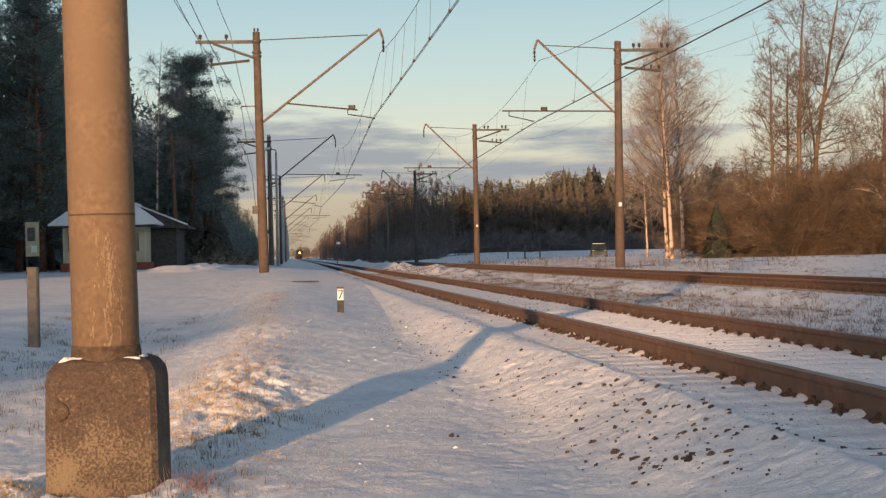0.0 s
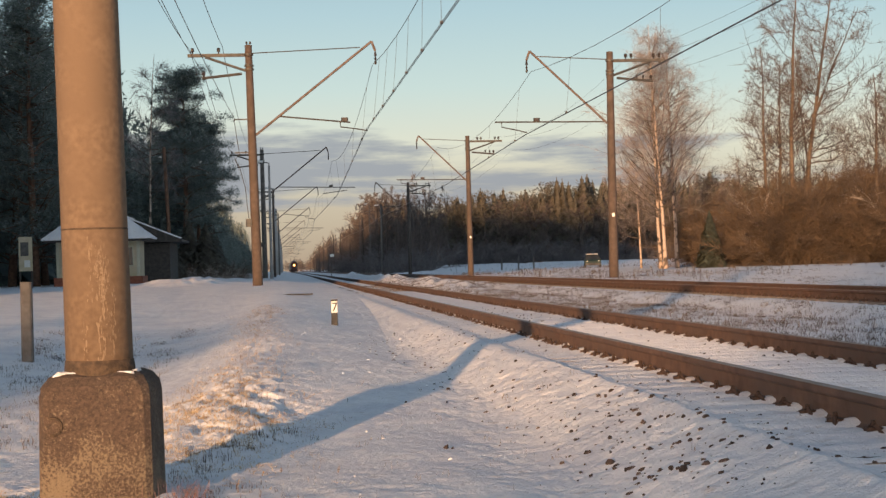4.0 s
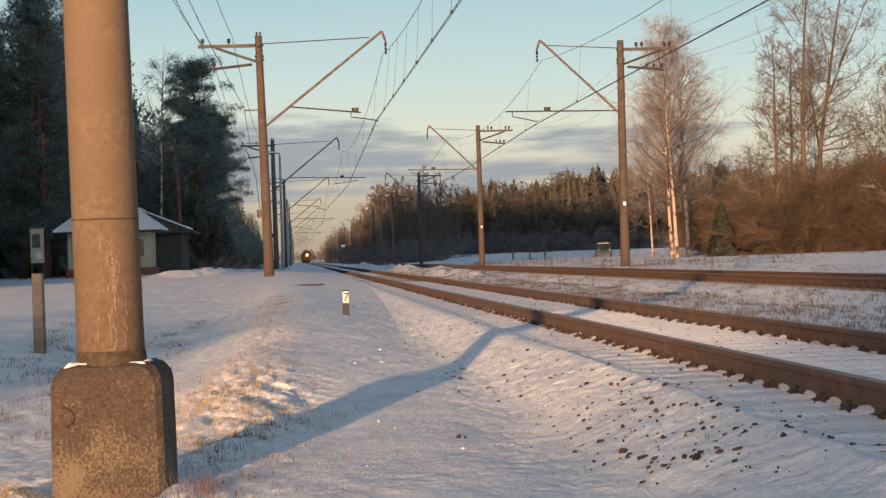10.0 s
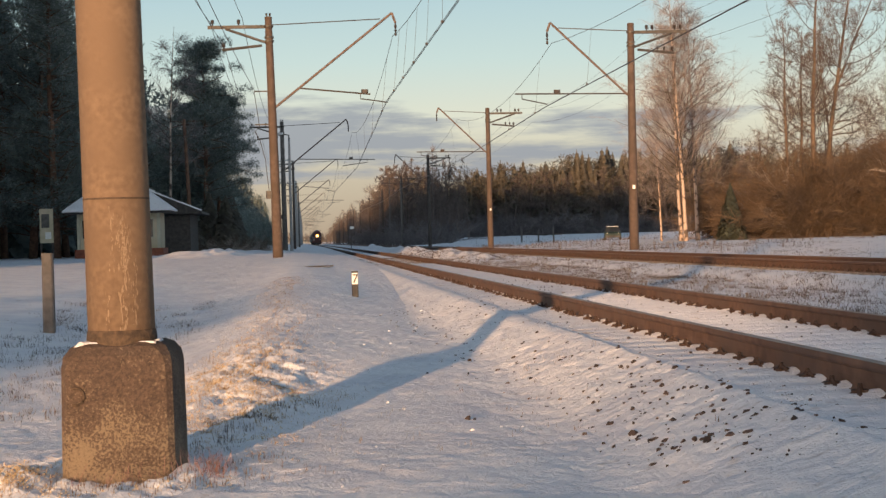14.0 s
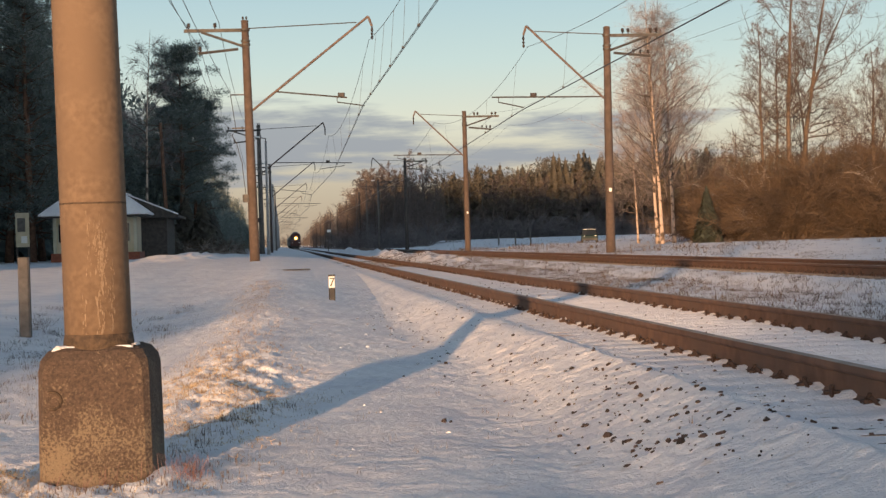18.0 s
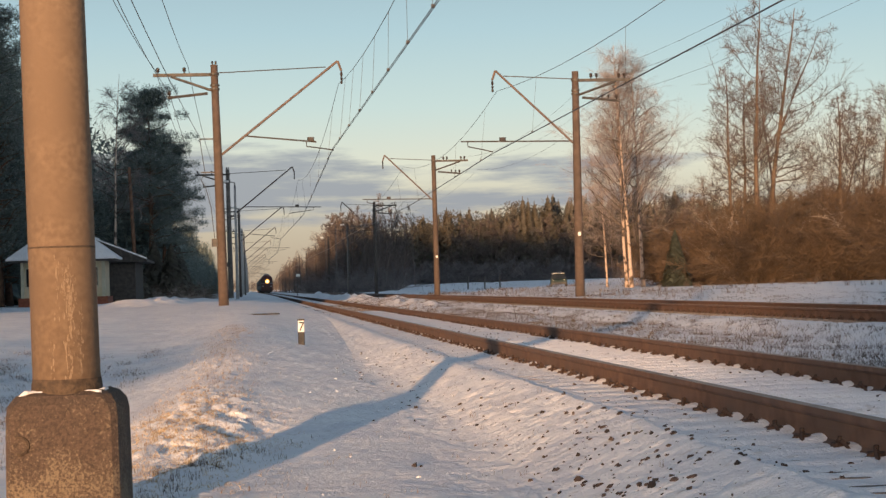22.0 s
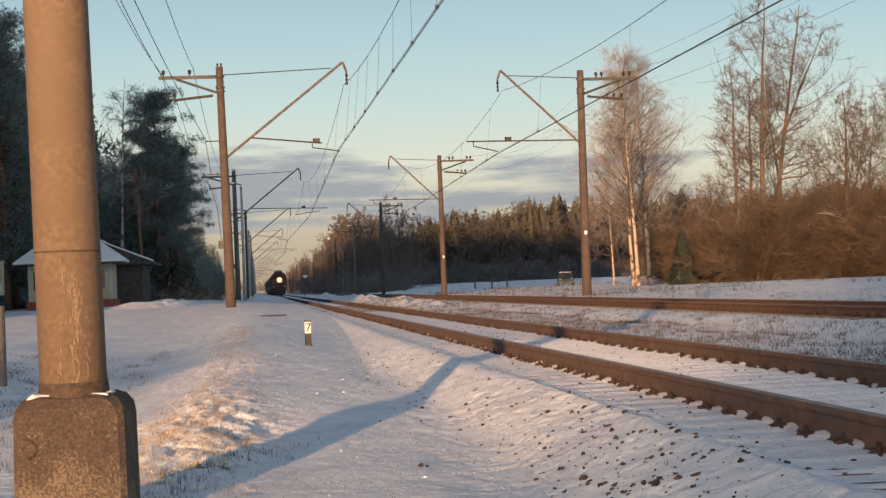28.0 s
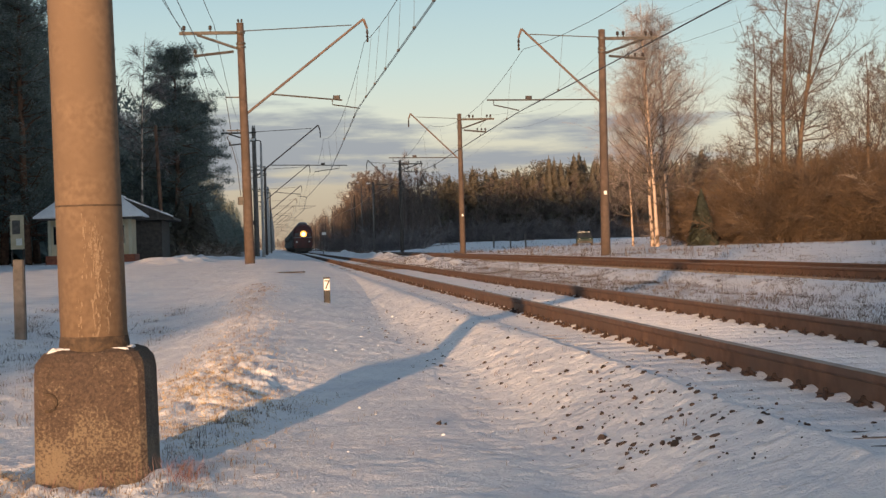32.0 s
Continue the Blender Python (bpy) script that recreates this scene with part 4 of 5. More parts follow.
def spruce_tree(seed, height, width, tiers=26, per=9):
    rng = random.Random(seed)
    wood, fine = Shape(), Shape()
    wood.tube([(0, 0, -0.3), (0, 0, height)], [width * 0.07, 0.02], 6)
    for i in range(tiers):
        u = (i + rng.uniform(0, 0.6)) / tiers
        z = height * (0.06 + 0.94 * u)
        for k in range(per):
            a = 2 * math.pi * (k + rng.uniform(-0.4, 0.4)) / per
            r = width * 0.5 * (1 - u) ** 0.85 * rng.uniform(0.6, 1.15) + 0.12
            d = Vector((math.cos(a), math.sin(a), 0))
            s = Vector((-d.y, d.x, 0)) * (0.16 * r + 0.12)
            gap = 0.7 * height / tiers
            p0, p1, p2 = Vector((0, 0, z + 0.1 * r + gap)), Vector((0, 0, z)) + d * r * 0.55 - Vector((0, 0, 0.08 * r)), Vector((0, 0, z)) + d * r - Vector((0, 0, 0.3 * r + gap))
            jag = rng.uniform(-0.25, 0.25)
            fine.add([tuple(p0), tuple(p1 + s + Vector((0, 0, jag * 0.2))), tuple(p2 + s * jag), tuple(p1 - s - Vector((0, 0, 0.15 + gap * 0.5)))], [(0, 1, 2, 3)])
            fine.add([tuple(p1 + s * 0.4), tuple(p1 + s * 1.5 + d * r * 0.1), tuple(p1 + d * r * 0.3 - Vector((0, 0, 0.3 * r)))], [(0, 1, 2)])
            fine.add([tuple(p1 - s * 0.4), tuple(p1 - s * 1.5 + d * r * 0.1), tuple(p1 + d * r * 0.25 - Vector((0, 0, 0.34 * r)))], [(0, 1, 2)])
    return wood, fine


def shrunk(shape, k):
    shape.v = [(x * k, y * k, z * k) for x, y, z in shape.v]
    return shape


def thicket(seed, width, height, stems=60, twigs=26, thick=0.022):
    """A leafless bush: few stems that fork into a tangle of thin twigs."""
    rng = random.Random(seed)
    fine = Shape()
    for _ in range(stems):
        a, r = rng.uniform(0, 2 * math.pi), width * 0.34 * math.sqrt(rng.random())
        p = Vector((math.cos(a) * r, math.sin(a) * r, -0.2))
        h = Vector((math.cos(a) * 0.6 + rng.gauss(0, 0.35), math.sin(a) * 0.6 + rng.gauss(0, 0.35), 1.1))
        stem = limb_path(rng, p, h, height * rng.uniform(0.5, 1.1), 6, 0.26, -0.03)
        fine.tube(stem, [thick * (1 - 0.13 * k) for k in range(7)], 3, False)
        for _ in range(twigs):
            q, d = along(stem, rng.uniform(0.1, 1.0))
            e = (d + Vector((rng.gauss(0, 0.9), rng.gauss(0, 0.9), rng.gauss(-0.1, 0.6)))).normalized()
            l = height * rng.uniform(0.07, 0.22)
            bend = q + e * l * 0.55 + Vector((rng.gauss(0, 0.06), rng.gauss(0, 0.06), rng.gauss(0, 0.06)))
            tip = bend + (e + Vector((rng.gauss(0, 0.5), rng.gauss(0, 0.5), rng.gauss(0, 0.5)))) * l * 0.5
            fine.tube([q, bend, tip], [thick * 0.4, thick * 0.32, thick * 0.16], 3, False)
            g = (e + Vector((rng.gauss(0, 0.9), rng.gauss(0, 0.9), rng.gauss(0, 0.7)))).normalized()
            fine.tube([bend, bend + g * l * 0.6], [thick * 0.28, thick * 0.14], 3, False)
    return fine


def put(t, x, y, scale=1.0, turn=0.0, tilt=0.0):
    """A copy of a tree at another spot."""
    c = copy_thing(t, pose(x, y, gz(x, y) - 0.05, 0, tilt) @ pose(0, 0, 0, 0, 0, turn))
    c.scale = (scale, scale, scale)
    return c


def plant_right():
    # white-barked birches
    w, g, f = bare_tree(11, 14.5, 0.125, 60, 11, 13, droop=0.09, spread=0.42, clear=0.24, twig_r=0.0048, rise=(0.5, 1.3))
    b = tree_thing("birch_tree", w, f, pose(22.05, 97, gz(22.05, 97)), "tall slender birch with pale trunk and drooping bare twigs", BIRCH, BIRCH_TWIG, "birches beyond the tracks", g)
    put(b, 21.95, 97.8, 0.92, 130, -3.5)
    put(b, 23.2, 99, 0.98, 250, -2)
    put(b, 22.1, 104, 0.58, 40)
    # tall open-crowned trees
    for seed, h, r, lean, fork, clear, limbs, reach, x, y, label in (
            (101, 17.8, 0.21, -0.03, 0.0, 0.36, 26, 0.31, 31.5, 102, "tall leafless tree with sunlit upright trunk"),
            (102, 17.4, 0.21, 0.01, 0.55, 0.36, 24, 0.31, 32.0, 102.4, "tall leafless tree with a forked trunk lit by low sun"),
            (103, 14.0, 0.15, -0.06, 0.0, 0.36, 30, 0.27, 29.9, 102, "leafless tree with short crooked limbs"),
            (104, 13.2, 0.14, -0.02, 0.0, 0.36, 28, 0.27, 30.4, 103, "slim leafless tree with crooked limbs"),
            (105, 11.8, 0.17, 0.03, 0.4, 0.2, 34, 0.42, 36.3, 101, "broad round-headed leafless tree glowing brown in the sun"),
            (106, 12.2, 0.17, 0.0, 0.4, 0.22, 24, 0.4, 39.6, 104, "broad leafless tree with a dense round head")):
        w, g, f = spread_tree(seed, h, r, lean, fork, clear, limbs, reach)
        tree_thing("bare_tree", w, f, pose(x, y, gz(x, y)), label, BARK, TWIG, "bare trees beyond the tracks", g)
    w, g, f = bare_tree(31, 15.0, 0.16, 20, 15, 11, droop=0.04, spread=0.5, clear=0.18, twig_r=0.007, rise=(0.6, 1.6))
    c = tree_thing("bare_tree", w, f, pose(37.5, 118, gz(37.5, 118)), "leafless broad tree with dense grey twigs", BARK, TWIG, "bare trees beyond the tracks", g)
    for x, y, s, r in ((28.6, 112, 0.42, 60), (31.5, 125, 0.5, 260), (35, 126, 0.55, 15), (43, 116, 0.8, 280)):
        put(c, x, y, s, r)
    # bare trees added out of sight to break the light on the near rails
    for x, y, s, r in ((-13.0, -47, 0.85, 20), (-9.5, -53, 0.85, 200), (-15.5, -54, 0.9, 90), (-11.0, -41, 0.8, 140), (-18.0, -62, 1.0, 260), (-13.0, -60, 0.95, 310), (-15.2, -46, 0.6, 50), (-16.2, -50, 0.5, 170), (-13.6, -44, 0.55, 290), (-17.2, -48, 0.42, 200), (-15.0, -49, 0.45, 75)):
        put(c, x, y, s, r)
    # a low bush added out of sight to put shade on the near path
    t = thing("bush", pose(-7.3, -13.7, gz(-7.3, -13.7)), "unseen low bare bush added to shade the path", "bush")
    part("stem_tangle", thicket(33, 1.7, 2.5, 26, 46, 0.014), BUSH_TWIG, t)
    # bushes added out of sight for broken shade on the track bed and the foot of its bank
    t = thing("bush", pose(-14.3, -37, gz(-14.3, -37)), "unseen tall bare bush added to shade the track bed", "bush", "bushes behind the viewer")
    part("stem_tangle", thicket(41, 2.6, 5.2, 38, 76, 0.027), BUSH_TWIG, t)
    put(t, -12.6, -38.2, 0.98, 80)
    put(t, -10.9, -37, 1.0, 200)
    put(t, -15.6, -36.5, 0.86, 300)
    # brown willow thickets
    th = thing("bush", pose(32.3, 91, gz(32.3, 91)), "brown leafless willow thicket on the snow bank", "bush", "thickets beyond the tracks")
    part("stem_tangle", thicket(5, 4.6, 5.2, 44, 110), BUSH_TWIG, th)
    part("frosted_spray", thicket(12, 4.4, 4.3, 2, 30, 0.014), FROST, th, "twigs dusted with snow")
    th2 = thing("bush", pose(28.3, 92, gz(28.3, 92)), "tall brown leafless thicket with frosted upper twigs", "bush", "thickets beyond the tracks")
    part("stem_tangle", thicket(8, 5.4, 5.8, 46, 110), BUSH_TWIG, th2)
    part("frosted_spray", thicket(9, 5.6, 5.6, 7, 60, 0.015), FROST, th2, "twigs white with snow")
    rng = random.Random(4)
    for x, y, s in ((29.8, 93, 1.0), (34.8, 91, 1.1), (30.6, 97, 1.15), (37.2, 93, 1.0), (27.8, 106, 1.0), (33.5, 99, 1.25), (39.5, 97, 1.2), (36.6, 101, 1.3),
                    (28.6, 101, 1.1), (42, 101, 1.3), (31.2, 92.5, 1.05), (35.8, 95, 1.2), (27.0, 98, 0.95)):
        put(rng.choice((th, th, th, th2)), x, y, s * 0.95, rng.uniform(0, 360))
    w, f = (shrunk(q, 0.32) for q in spruce_tree(3, 10, 6.6, 38, 14))
    tree_thing("spruce_tree", w, f, pose(23.75, 93.2, gz(23.75, 93.2)), "small dark green spruce at the wood's edge", PINE_BARK, DARK_NEEDLE, "")


plant_right()


def scatter(name, templates, spots, material, label):
    """Far woods as one mesh."""
    vs, fs, o = [], [], 0
    arrays = []
    for s in templates:
        arrays.append((np.array(s.v), s.f))
    for k, x, y, z, s, sz, a in spots:
        v, f = arrays[k]
        ca, sa = math.cos(a), math.sin(a)
        p = np.stack([(v[:, 0] * ca - v[:, 1] * sa) * s + x, (v[:, 0] * sa + v[:, 1] * ca) * s + y, v[:, 2] * sz + z], 1)
        vs.append(p)
        fs.extend([tuple(i + o for i in q) for q in f])
        o += len(v)
    me = bpy.data.meshes.new(name)
    me.from_pydata(np.concatenate(vs), [], fs)
    me.materials.append(material)
    return tagged(new(name, me), label, "forest", kind="stuff")


def far_woods():
    rng = random.Random(17)
    spruces = []
    for i in range(4):
        w, f = spruce_tree(50 + i, 10, 3.6 + 0.5 * i, 30, 8)
        spruces.append(f.tube([(0, 0, 0), (0, 0, 10.3)], [0.14, 0.04], 4))
    pines = []
    for i in range(3):
        w, f, _cap = pine_tree(80 + i, 10, 0.12, clear=0.2, spread=0.17, limbs=26, dens=8)
        pines.append(f.tube([(0, 0, 0), (0, 0, 9)], [0.15, 0.06], 4))
    bares = []
    for i in range(3):
        w, g, f = bare_tree(70 + i, 10, 0.12, 18, 5, 5, spread=0.3, clear=0.12, twig_r=0.026)
        bares.append(w.add(g.v, g.f).add(f.v, f.f))
    # conifer wood across the meadow, its edge running away from the line
    spots = []
    for _ in range(780):
        u = rng.random()
        d = rng.random() ** 1.6 * 60
        x, y = 17 + 125 * u + d * 0.1, 300 + 40 * u + d
        h = rng.choice((rng.uniform(0.95, 1.25), rng.uniform(1.1, 1.4))) * float(np.interp(u, [0, 0.09, 0.2, 0.34, 1], [0.92, 0.95, 1.08, 1.25, 1.35]))
        spots.append((rng.choice((0, 1, 2, 3, 4, 5, 6)), x, y, 0.2, rng.uniform(1.1, 2.2), h, rng.uniform(0, 6.28)))
    scatter("conifer_wood", spruces + pines, spots, SPRUCE, "dense conifer wood with sunlit ragged tops")
    spots = []
    for _ in range(60):
        u = rng.random()
        x, y = 16 + 120 * u, 288 + 40 * u + rng.uniform(-9, 8)
        spots.append((rng.randrange(3), x, y, 0.1, rng.uniform(0.9, 1.5), rng.uniform(0.4, 0.95), rng.uniform(0, 6.28)))
    for _ in range(130):
        x, y = rng.uniform(15, 25), rng.uniform(245, 420)
        spots.append((rng.randrange(3), x, y, 0.1, rng.uniform(0.8, 1.2), rng.uniform(1.0, 1.5) * (1.05 if y < 290 and x < 20 else 0.95), rng.uniform(0, 6.28)))
    for _ in range(140):
        spots.append((rng.randrange(3), rng.uniform(14.5, 22), rng.uniform(420, 1000), 0.1, rng.uniform(1, 1.4), rng.uniform(0.9, 1.35), rng.uniform(0, 6.28)))
    for _ in range(70):
        spots.append((rng.randrange(3), rng.uniform(46, 80), rng.uniform(125, 160), 0.1, rng.uniform(0.8, 1.2), rng.uniform(0.6, 1.0), rng.uniform(0, 6.28)))
    scatter("bare_wood", bares, spots, FAR_TWIG, "brown leafless trees along the wood's edge")
    # a round-headed clump beside the line, and a broad bare tree before the conifers
    crowns = []
    for i in range(3):
        w, g, f = spread_tree(120 + i, 10, 0.13, clear=0.3, limbs=17, reach=0.34, twig=0.018)
        crowns.append(w.add(g.v, g.f).add(f.v, f.f))
    spots = [(rng.randrange(3), rng.uniform(15.8, 21), rng.uniform(325, 352), 0.1, rng.uniform(1.3, 1.7), rng.uniform(1.35, 1.62), rng.uniform(0, 6.28)) for _ in range(16)]
    spots += [(n % 3, 36.5 + 3.1 * n, 293 + n, 0.1, 1.7, 1.2, 2.1 * n) for n in range(4)]
    spots += [(n % 3, 52 + 4.0 * n, 296, 0.1, 1.5, 1.3 + 0.04 * n, 1.3 * n) for n in range(8)]
    scatter("bare_grove", crowns, spots, FAR_TWIG, "round-headed leafless trees with sunlit tops")
    # distant wood that closes the view along the line
    spots = [(rng.randrange(3), rng.uniform(-90, 90), rng.uniform(1180, 1400), 0.1, rng.uniform(1.4, 2.2), rng.uniform(0.6, 1.05), rng.uniform(0, 6.28)) for _ in range(190)]
    scatter("distant_wood", bares, spots, FAR_TWIG, "distant grey wood across the line")
    # low scrub along the foot of the wood, coloured like the shade there
    bushes = [thicket(90 + i, 5.0, 4.2, 20, 22, 0.06) for i in range(2)]
    spots = []
    for _ in range(150):
        u = rng.random()
        spots.append((rng.randrange(2), 16 + 110 * u, 282 + 38 * u + rng.uniform(-8, 8), 0.0, rng.uniform(1.2, 2.0), rng.uniform(0.9, 1.5), rng.uniform(0, 6.28)))
    for _ in range(50):
        spots.append((rng.randrange(2), rng.uniform(14.5, 20), rng.uniform(225, 420), 0.0, rng.uniform(0.9, 1.5), rng.uniform(0.7, 1.3), rng.uniform(0, 6.28)))
    for _ in range(40):
        spots.append((rng.randrange(2), rng.uniform(33, 52), rng.uniform(112, 130), 0.0, rng.uniform(0.9, 1.4), rng.uniform(0.9, 1.3), rng.uniform(0, 6.28)))
    scatter("scrub", bushes, spots, SHADE_SCRUB, "leafless scrub along the foot of the wood, in its shade tone")
    # dark belt on the other side of the line
    spots = []
    for _ in range(420):
        y = 128 + 640 * rng.random() ** 1.5
        x = -8.5 - rng.random() ** 1.5 * 24 - y * 0.004
        spots.append((rng.choice((0, 1, 4, 5, 6, 5, 6)), x, y, 0.1, rng.uniform(0.8, 1.3), rng.uniform(0.6, 1.0) * (1.7 if x < -16 else 0.95), rng.uniform(0, 6.28)))
    scatter("spruce_belt", spruces + pines, spots, NEEDLE, "dark spruce belt beside the line")
    # wood behind the building, placed and heightened so its shade crosses the line
    spots = []
    for _ in range(460):
        y = 30 + 640 * rng.random() ** 1.7
        x = -14.5 - 34 * rng.random() ** 1.3
        if y + 2.94 * (-1.1 - x) > 97 and (y > 112 or x < -0.2 * y - 4):
            spots.append((rng.randrange(7), x, y, 0.1, rng.uniform(1.1, 1.6), (0.8 + max(305 - y, 112) * 0.00866) * rng.uniform(0.92, 1.06) if x < -22 else rng.uniform(1.4, 1.8), rng.uniform(0, 6.28)))
    # extra tall trees out of view, added to shade the wood across the meadow
    for _ in range(130):
        y = rng.uniform(30, 145)
        spots.append((rng.randrange(7), rng.uniform(-38, -24.5), y, 0.1, rng.uniform(1.2, 1.7), (0.8 + (305 - y) * 0.00866) * rng.uniform(0.92, 1.06), rng.uniform(0, 6.28)))
    scatter("dark_wood", spruces + pines, spots, NEEDLE, "dark conifer wood behind the little building, with unseen shading trees")


far_woods()


def plant_left():
    w, f, cap = pine_tree(2, 16.0, 0.24, clear=0.3, spread=0.22, limbs=70, dens=230, skew=-0.1, broad=0.6, leaf=0.2)
    p = tree_thing("pine_tree", w, f, pose(-7.6, 128, gz(-7.6, 128)), "dark pine with broad clumped crown against the sky", PINE_BARK, NEEDLE, "pines behind the building")
    part("bough_snow", cap, BOUGH_SNOW, p, "thin snow on the needle clumps")
    w, f, cap = pine_tree(6, 17.2, 0.28, clear=0.1, spread=0.17, limbs=100, dens=85, broad=0.62, leaf=0.23)
    q = tree_thing("pine_tree", w, f, pose(-14.4, 100, gz(-14.4, 100)), "tall dense dark pine behind the little building", PINE_BARK, NEEDLE, "pines behind the building")
    part("bough_snow", cap, BOUGH_SNOW, q, "thin snow on the boughs")
    for x, y, s, r in ((-16.4, 104, 1.05, 80), (-18.4, 98, 1.05, 200), (-15.2, 110, 0.95, 300), (-19.5, 112, 1.0, 20), (-13.4, 118, 0.82, 150), (-12.0, 130, 0.64, 240), (-10.3, 140, 0.58, 10), (-12.9, 108, 0.55, 33), (-17.2, 122, 1.0, 60), (-22.5, 108, 1.1, 310)):
        put(q, x, y, s, r)
    put(p, -7.0, 134, 0.86, 200)
    put(p, -7.1, 137, 0.8, 40)
    put(p, -9.6, 134, 0.75, 90)
    w, g, f = bare_tree(44, 16.0, 0.12, 26, 8, 10, droop=0.1, spread=0.3, clear=0.35, twig_r=0.011)
    tree_thing("birch_tree", w, f, pose(-9.2, 118, gz(-9.2, 118), 0, 2), "thin leafless birch between dark pines", BIRCH, BIRCH_TWIG, "birches behind the building", g)
    # small snow-dusted spruces and bushes at the foot of the belt
    w, f = (shrunk(q, 0.36) for q in spruce_tree(21, 11, 9.4, 34, 14))
    k = tree_thing("spruce_tree", w, f, pose(-5.4, 118, gz(-5.4, 118)), "low dark spruce dusted with snow beside the line", PINE_BARK, SPRUCE, "young spruces beside the line")
    for x, y, s, r in ((-6.8, 122, 1.1, 40), (-5.9, 130, 1.0, 100), (-7.5, 114, 0.8, 200), (-6.2, 142, 1.1, 300), (-6.8, 156, 1.3, 11), (-7.4, 172, 1.5, 55)):
        put(k, x, y, s, r)
    b = thing("bush", pose(-4.6, 112, gz(-4.6, 112)), "low bare bush white with snow", "bush", "snowy bushes beside the line")
    part("stem_tangle", thicket(61, 2.6, 1.5, 30, 26, 0.014), BUSH_TWIG, b)
    part("frosted_spray", thicket(62, 2.6, 1.5, 20, 26, 0.016), FROST, b, "twigs white with snow")
    for x, y, s, r in ((-4.0, 122, 1.0, 70), (-5.5, 108, 1.1, 140), (-4.2, 135, 1.3, 210)):
        put(b, x, y, s, r)
    # spruces added out of sight: far shade for the hollow, the last four shade the building
    for x, y, s, r in ((-34.2, -69, 2.27, 20), (-36.0, -71, 2.37, 120), (-38.2, -70, 2.4, 220), (-40.6, -72, 2.45, 310), (-43.0, -70.5, 2.45, 10), (-45.6, -71, 2.55, 77), (-35.4, -75, 2.4, 31), (-38.8, -76, 2.55, 181), (-42.4, -76, 2.65, 281),
                       (-20.0, 63, 2.0, 0), (-21.8, 66, 2.1, 90), (-18.6, 60, 1.9, 180), (-23.5, 64, 2.1, 45)):
        put(k, x, y, s, r)


plant_left()


def wooden_pole():
    x, y = -7.78, 118
    t = thing("utility_pole", pose(x, y, gz(x, y), 0, -2), "weathered reddish wooden utility pole before the pines", "pole")
    part("shaft", Shape().tube([(0, 0, -0.5), (0, 0, 9.3)], [0.16, 0.11], 10), PINE_BARK, t, smooth=True)
    part("insulator_bar", Shape().box((0, 0, 8.9), (1.0, 0.08, 0.1)), DARK_WOOD, t)


wooden_pole()


# ---- grass, stones and lumps in the snow ----
def blades(name, spots, label, lo, hi, width, lean=0.5, material=GRASS):
    rng = random.Random(len(spots))
    s = Shape()
    for x, y in spots:
        z = gz(x, y) - 0.01
        for _ in range(rng.randint(2, 6)):
            a, h = rng.uniform(0, 6.28), rng.uniform(lo, hi)
            bx, by = x + rng.gauss(0, 0.03), y + rng.gauss(0, 0.05)
            tx, ty = bx + math.cos(a) * h * lean * rng.random(), by + math.sin(a) * h * lean * rng.random()
            w = width * rng.uniform(0.6, 1.3)
            s.add([(bx - w, by, z), (bx + w, by, z), (tx + w * 0.3, ty, z + h), (tx - w * 0.3, ty, z + h)], [(0, 1, 2, 3)])
    ob = part(name, s, material)
    return tagged(ob, label, "grass", kind="stuff")


